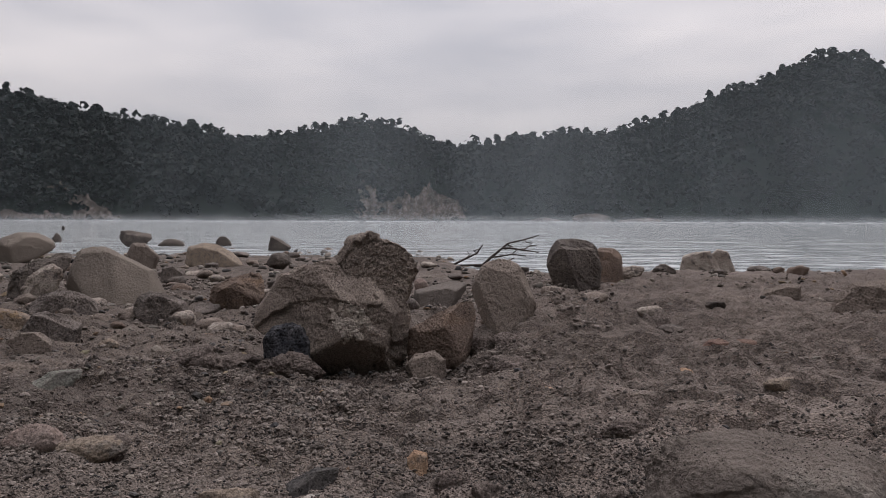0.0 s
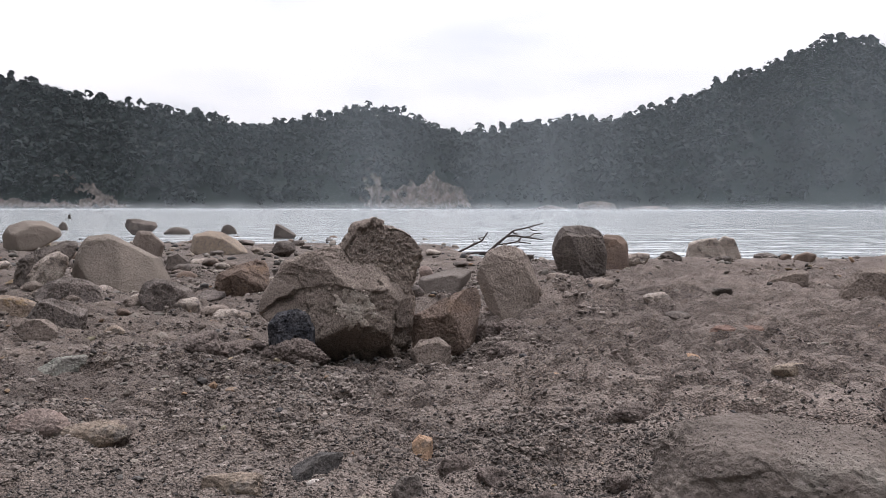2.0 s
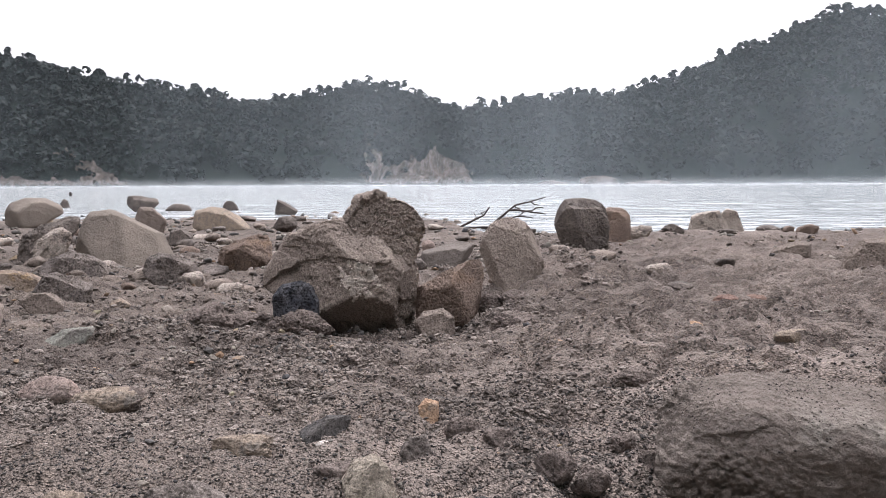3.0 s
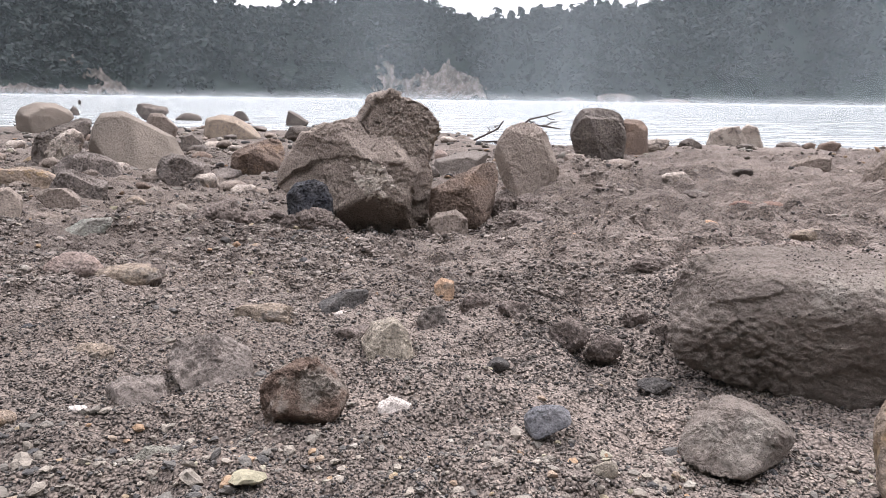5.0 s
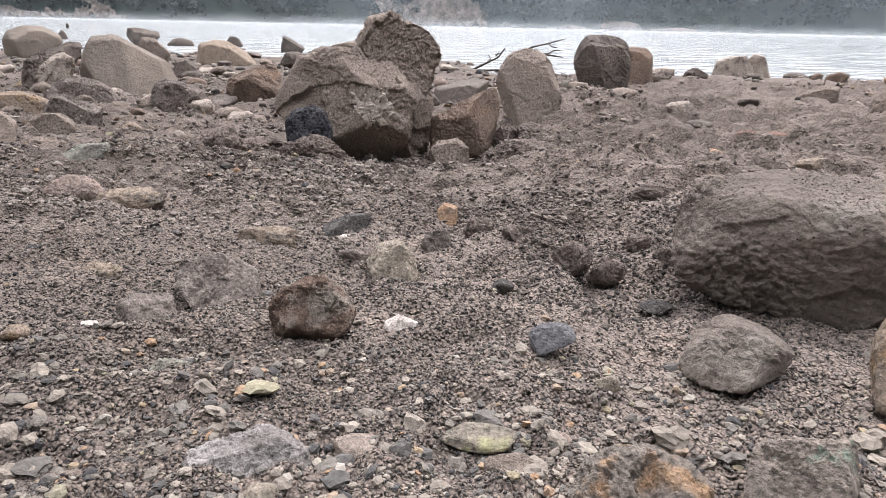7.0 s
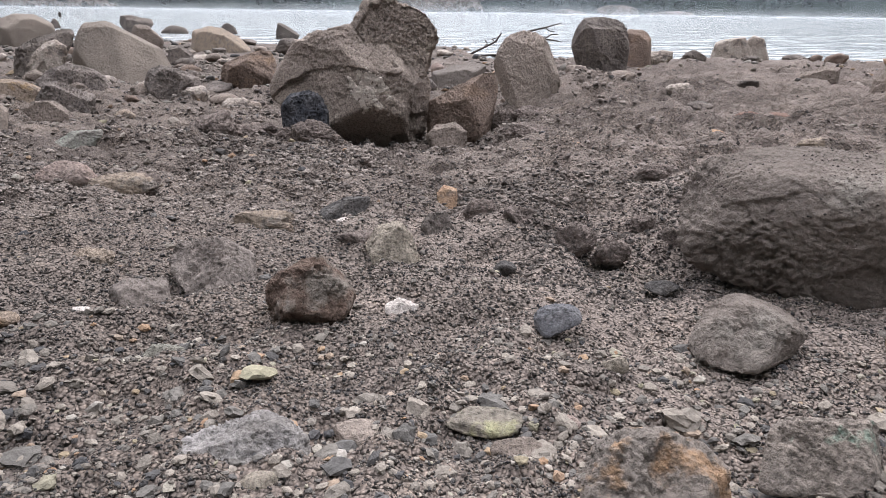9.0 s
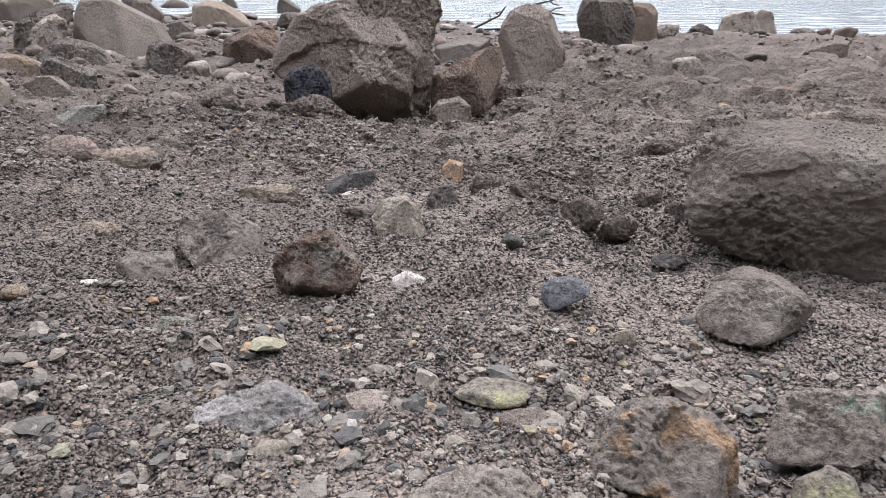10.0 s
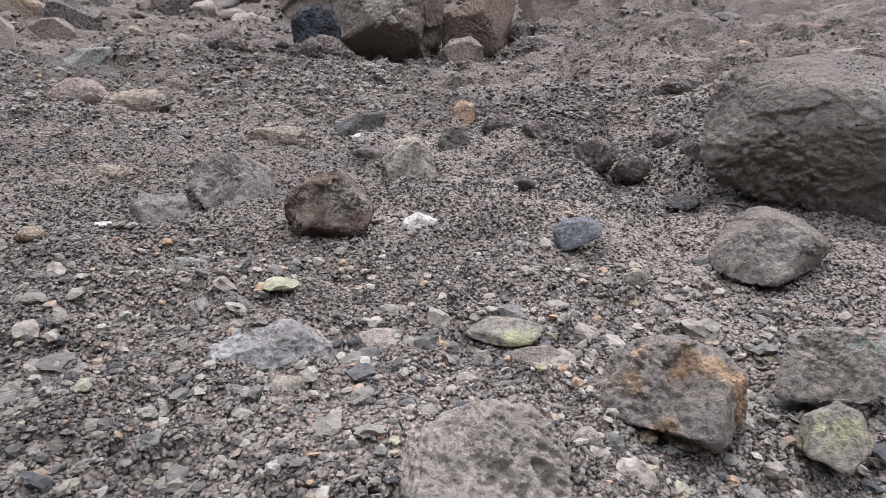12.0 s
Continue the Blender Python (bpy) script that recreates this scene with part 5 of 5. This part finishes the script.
# ---- dry twig at the water's edge ----
twig = new("dry_branch")
tagged(twig, "dry dark forked branch lying at the water's edge", "branch")
for pts, r0 in (([(0, 0, 0), (.05, .02, .045), (.10, .03, .085), (.125, .03, .108), (.20, .05, .125), (.27, .06, .145)], .0048),
                ([(.10, .03, .085), (.135, .0, .088), (.19, -.02, .080), (.23, -.03, .075), (.26, -.02, .070)], .0036),
                ([(.125, .03, .108), (.13, .05, .098), (.15, .06, .092)], .003),
                ([(-.14, .05, .0), (-.07, .05, .035), (-.015, .05, .062), (.01, .04, .10)], .0036),
                ([(-.015, .05, .062), (-.03, .07, .072), (.0, .08, .08)], .0024),
                ([(-.03, .0, .002), (.04, -.02, .004), (.10, -.03, .018), (.15, -.03, .045)], .003),
                ([(.19, -.02, .080), (.22, -.01, .098), (.25, 0, .1)], .0022),
                ([(.05, .02, .045), (.09, .0, .05), (.14, -.03, .062), (.20, -.05, .055)], .003),
                ([(.14, -.03, .062), (.16, -.03, .08), (.19, -.04, .088)], .002),
                ([(-.10, .02, .004), (-.02, .0, .01), (.06, -.04, .012), (.12, -.06, .004)], .0032),
                ([(-.07, .05, .035), (-.05, .06, .052), (-.06, .07, .07)], .0022),
                ([(.20, .05, .125), (.215, .05, .112), (.24, .05, .108)], .002)):
    V, F = tube(pts, [1.5 * r0 * (1 - 0.14 * i) for i in range(len(pts))], 7)
    piece = new("twig", mesh_of("twig", V, F, m_twig))
    piece.parent = twig
twig.matrix_basis = pose(0.10, 3.0, -0.028)

# ---- pale rocks on the far shore, a stake in the shallows, a scrap of plastic ----
for x, y, w, h, seed in ((50.0, 246.5, 15.0, 3.4, 911), (33.0, 247.5, 11.0, 1.6, 912), (68.0, 247.5, 18.0, 1.5, 913)):
    V, F = rock_form((w, w * 0.4, h * 1.5), seed, 5, (), 6, 0.08, 30.0, 1.0, 0.8)
    ob = new("rock", mesh_of("rock", V, F, m_scree))
    ob.matrix_basis = pose(x, y, WATER_Z + h * 0.25)
    tagged(ob, "low pale rock at the far waterline", "stone", "rocks on the far shore")
stake = new("stake")
V, F = tube([(0, 0, -0.35), (0.004, 0, 0.0), (0.0, 0.004, 0.06), (0.006, 0, 0.085)], [0.028, 0.028, 0.026, 0.016], 8)
stake_post = new("post", mesh_of("post", V, F, m_twig))
stake_post.parent = stake
stake.matrix_basis = pose(-8.2, 13.2, WATER_Z)
tagged(stake, "short dark wooden stake standing in the water", "stake")
m_plastic, pn, pl, pb = node_material("faded_blue_plastic", 0.45, 0.5)
pl.new(ramp_node(pn, pl, noise_node(pn, pl, pn.new("ShaderNodeTexCoord").outputs["Object"], 120.0), [(0.3, (0.10, 0.26, 0.36)), (0.7, (0.22, 0.42, 0.52))]), pb.inputs["Base Color"])
V, F = rock_form((0.034, 0.018, 0.016), 921, 4, (), 6, 0.2, 46.0, 1.0, 1.2)
scrap = new("plastic_scrap", mesh_of("plastic_scrap", V, F, m_plastic))
scrap.matrix_basis = pose(1.12, 1.70, ground_z(1.12, 1.70) + 0.009, 0, 12, 20)
tagged(scrap, "crumpled scrap of faded blue plastic on the shore", "litter")

# ---- gravel and sand ----
def scatter(name, label, count, seed, y0, y1, scale, power, material, template, flat, smooth=False, side=(-1, 1), lift=0.12):
    g = np.random.default_rng(seed)
    T, TF = template
    y = (y0 ** -0.55 + (y1 ** -0.55 - y0 ** -0.55) * g.random(count)) ** (-1 / 0.55)
    x = (0.05 + 0.72 * y) * g.uniform(*side, count)
    s = scale * y * (0.35 + 0.65 * g.random(count) ** power)
    P = np.stack([x, y, np.zeros(count)], 1)
    keep = g.random(count) < 0.07 + 0.95 * looseness(x, y) * (0.75 + 0.5 * fbm(P / 0.03, 2, seed + 3))
    x, y, s = x[keep], y[keep], s[keep]
    n = len(x)
    z = beach(x, y) + relief(x, y, np.maximum(0.0048 * y, 0.0008)) + s * lift
    ok = z > WATER_Z - 0.01
    x, y, z, s = x[ok], y[ok], z[ok], s[ok]
    n = len(x)
    V = np.repeat(T[None], n, 0) * (0.72 + 0.56 * g.random((n, len(T), 1)))
    V = V * np.stack([g.uniform(0.7, 1.3, n), g.uniform(0.7, 1.3, n), g.uniform(0.5, 0.95, n) * flat], 1)[:, None]
    tilt = g.normal(0, 0.5, n)
    yaw = g.uniform(0, 6.28, n)
    ct, st, cy, sy = np.cos(tilt)[:, None], np.sin(tilt)[:, None], np.cos(yaw)[:, None], np.sin(yaw)[:, None]
    a, b, c = V[..., 0], V[..., 1] * ct - V[..., 2] * st, V[..., 1] * st + V[..., 2] * ct
    W = np.stack([(a * cy - b * sy) * s[:, None] + x[:, None], (a * sy + b * cy) * s[:, None] + y[:, None], c * s[:, None] + z[:, None]], -1).reshape(-1, 3)
    Fc = (TF[None] + (np.arange(n) * len(T))[:, None, None]).reshape(-1, TF.shape[1])
    ob = new(name, mesh_of(name, W, Fc, material, smooth))
    tagged(ob, label, name, kind="stuff")


octa = (np.array([(1, 0, 0), (-1, 0, 0), (0, 1, 0), (0, -1, 0), (0, 0, 1), (0, 0, -1)], float),
        np.array([(0, 2, 4), (2, 1, 4), (1, 3, 4), (3, 0, 4), (2, 0, 5), (1, 2, 5), (3, 1, 5), (0, 3, 5)]))
ico = sphere(1)
scatter("sand", "crumbs of grey-brown soil and coarse sand", 55000, 5, 0.28, 1.9, 0.0036, 2.0, m_soil, octa, 0.8, lift=0.3)
scatter("sand", "coarse mixed light and dark sand grains", 125000, 15, 0.10, 0.42, 0.0030, 2.0, m_grain, octa, 0.95, True, lift=0.6)
scatter("sand", "dark coarse crumbs between the stones", 26000, 55, 0.4, 1.3, 0.0042, 2.0, m_dark_crumb, octa, 0.85, False, (-1, 0.02), 0.4)
scatter("crumbs", "packed lumps of grey-brown soil", 34000, 65, 0.30, 1.7, 0.0046, 1.6, m_lump, ico, 0.85, False, (-1, 0.3), 0.3)
scatter("crumbs", "dark damp crumbs of soil in a hollow", 14000, 66, 0.22, 0.52, 0.0042, 1.8, m_dark_crumb, octa, 0.85, False, (0.05, 0.52), 0.3)
scatter("gravel", "sparse mixed gravel on the beach", 3000, 6, 0.09, 3.5, 0.0085, 5.0, m_gravel, ico, 0.75)
scatter("gravel", "mixed gravel of small stones in sand", 8500, 8, 0.09, 0.19, 0.0095, 3.6, m_gravel, ico, 0.75)
scatter("gravel", "larger angular gravel stones close by", 1700, 18, 0.09, 0.165, 0.0165, 3.0, m_gravel, sphere(2), 0.7)
scatter("gravel", "gravel strewn along the water's edge", 5000, 28, 1.1, 5.0, 0.008, 3.0, m_gravel, ico, 0.7, True)
scatter("gravel", "dark coarse gravel between the stones", 2600, 48, 0.42, 1.5, 0.0085, 2.5, m_gravel, ico, 0.75, False, (-1, -0.18))


# ---- soil stuck to the larger stones ----
def crust(ob, count, size, seed, spread=0.2, spot=None, material=m_soil, label="crumbs of grey-brown soil"):
    """Crumbs of soil that cling to the upper faces and hollows of a stone, as a part of it."""
    g = np.random.default_rng(seed)
    me = ob.data
    co = np.empty(len(me.vertices) * 3)
    me.vertices.foreach_get("co", co)
    co = co.reshape(-1, 3)
    nor = np.empty(len(me.vertices) * 3)
    me.vertices.foreach_get("normal", nor)
    nor = nor.reshape(-1, 3)
    want = (nor[:, 2] > -0.1) & (fbm(co / 0.028, 2, seed) + 0.5 * nor[:, 2] > spread)
    if spot:
        want = (nor[:, 1] < -0.2) & (co[:, 1] < -0.02) & ((((co - np.array(spot[:3])) / spot[3])[:, [0, 2]] ** 2).sum(1) + 0.9 * fbm(co / 0.006, 2, seed) < 0.7)
    found = np.flatnonzero(want)
    if len(found) == 0:
        return
    pick = g.choice(found, count)
    T, TF = octa
    s = size * (0.3 + 0.7 * g.random(count) ** 2.5)
    V = T[None] * (0.7 + 0.6 * g.random((count, 6, 1))) * s[:, None, None]
    yaw = g.uniform(0, 6.28, count)[:, None]
    V = np.stack([V[..., 0] * np.cos(yaw) - V[..., 1] * np.sin(yaw), V[..., 0] * np.sin(yaw) + V[..., 1] * np.cos(yaw), V[..., 2] * 0.8], -1)
    V = V + co[pick][:, None] + nor[pick][:, None] * (s * 0.1)[:, None, None]
    F = (TF[None] + (np.arange(count) * 6)[:, None, None]).reshape(-1, 3)
    part = new("crust", mesh_of("crust", V.reshape(-1, 3), F, material))
    part.parent = ob
    part["label"] = label


crust(large, 1600, 0.0009, 1, 0.5)
crust(near_boulder, 2600, 0.00042, 5, 0.3)
crust(dome_rock, 900, 0.0008, 8, 0.5)
crust(large, 4200, 0.0015, 31, 0.0, (-0.017, -0.052, -0.033, 0.018), m_quartz, "whitish mineral crust on the front")
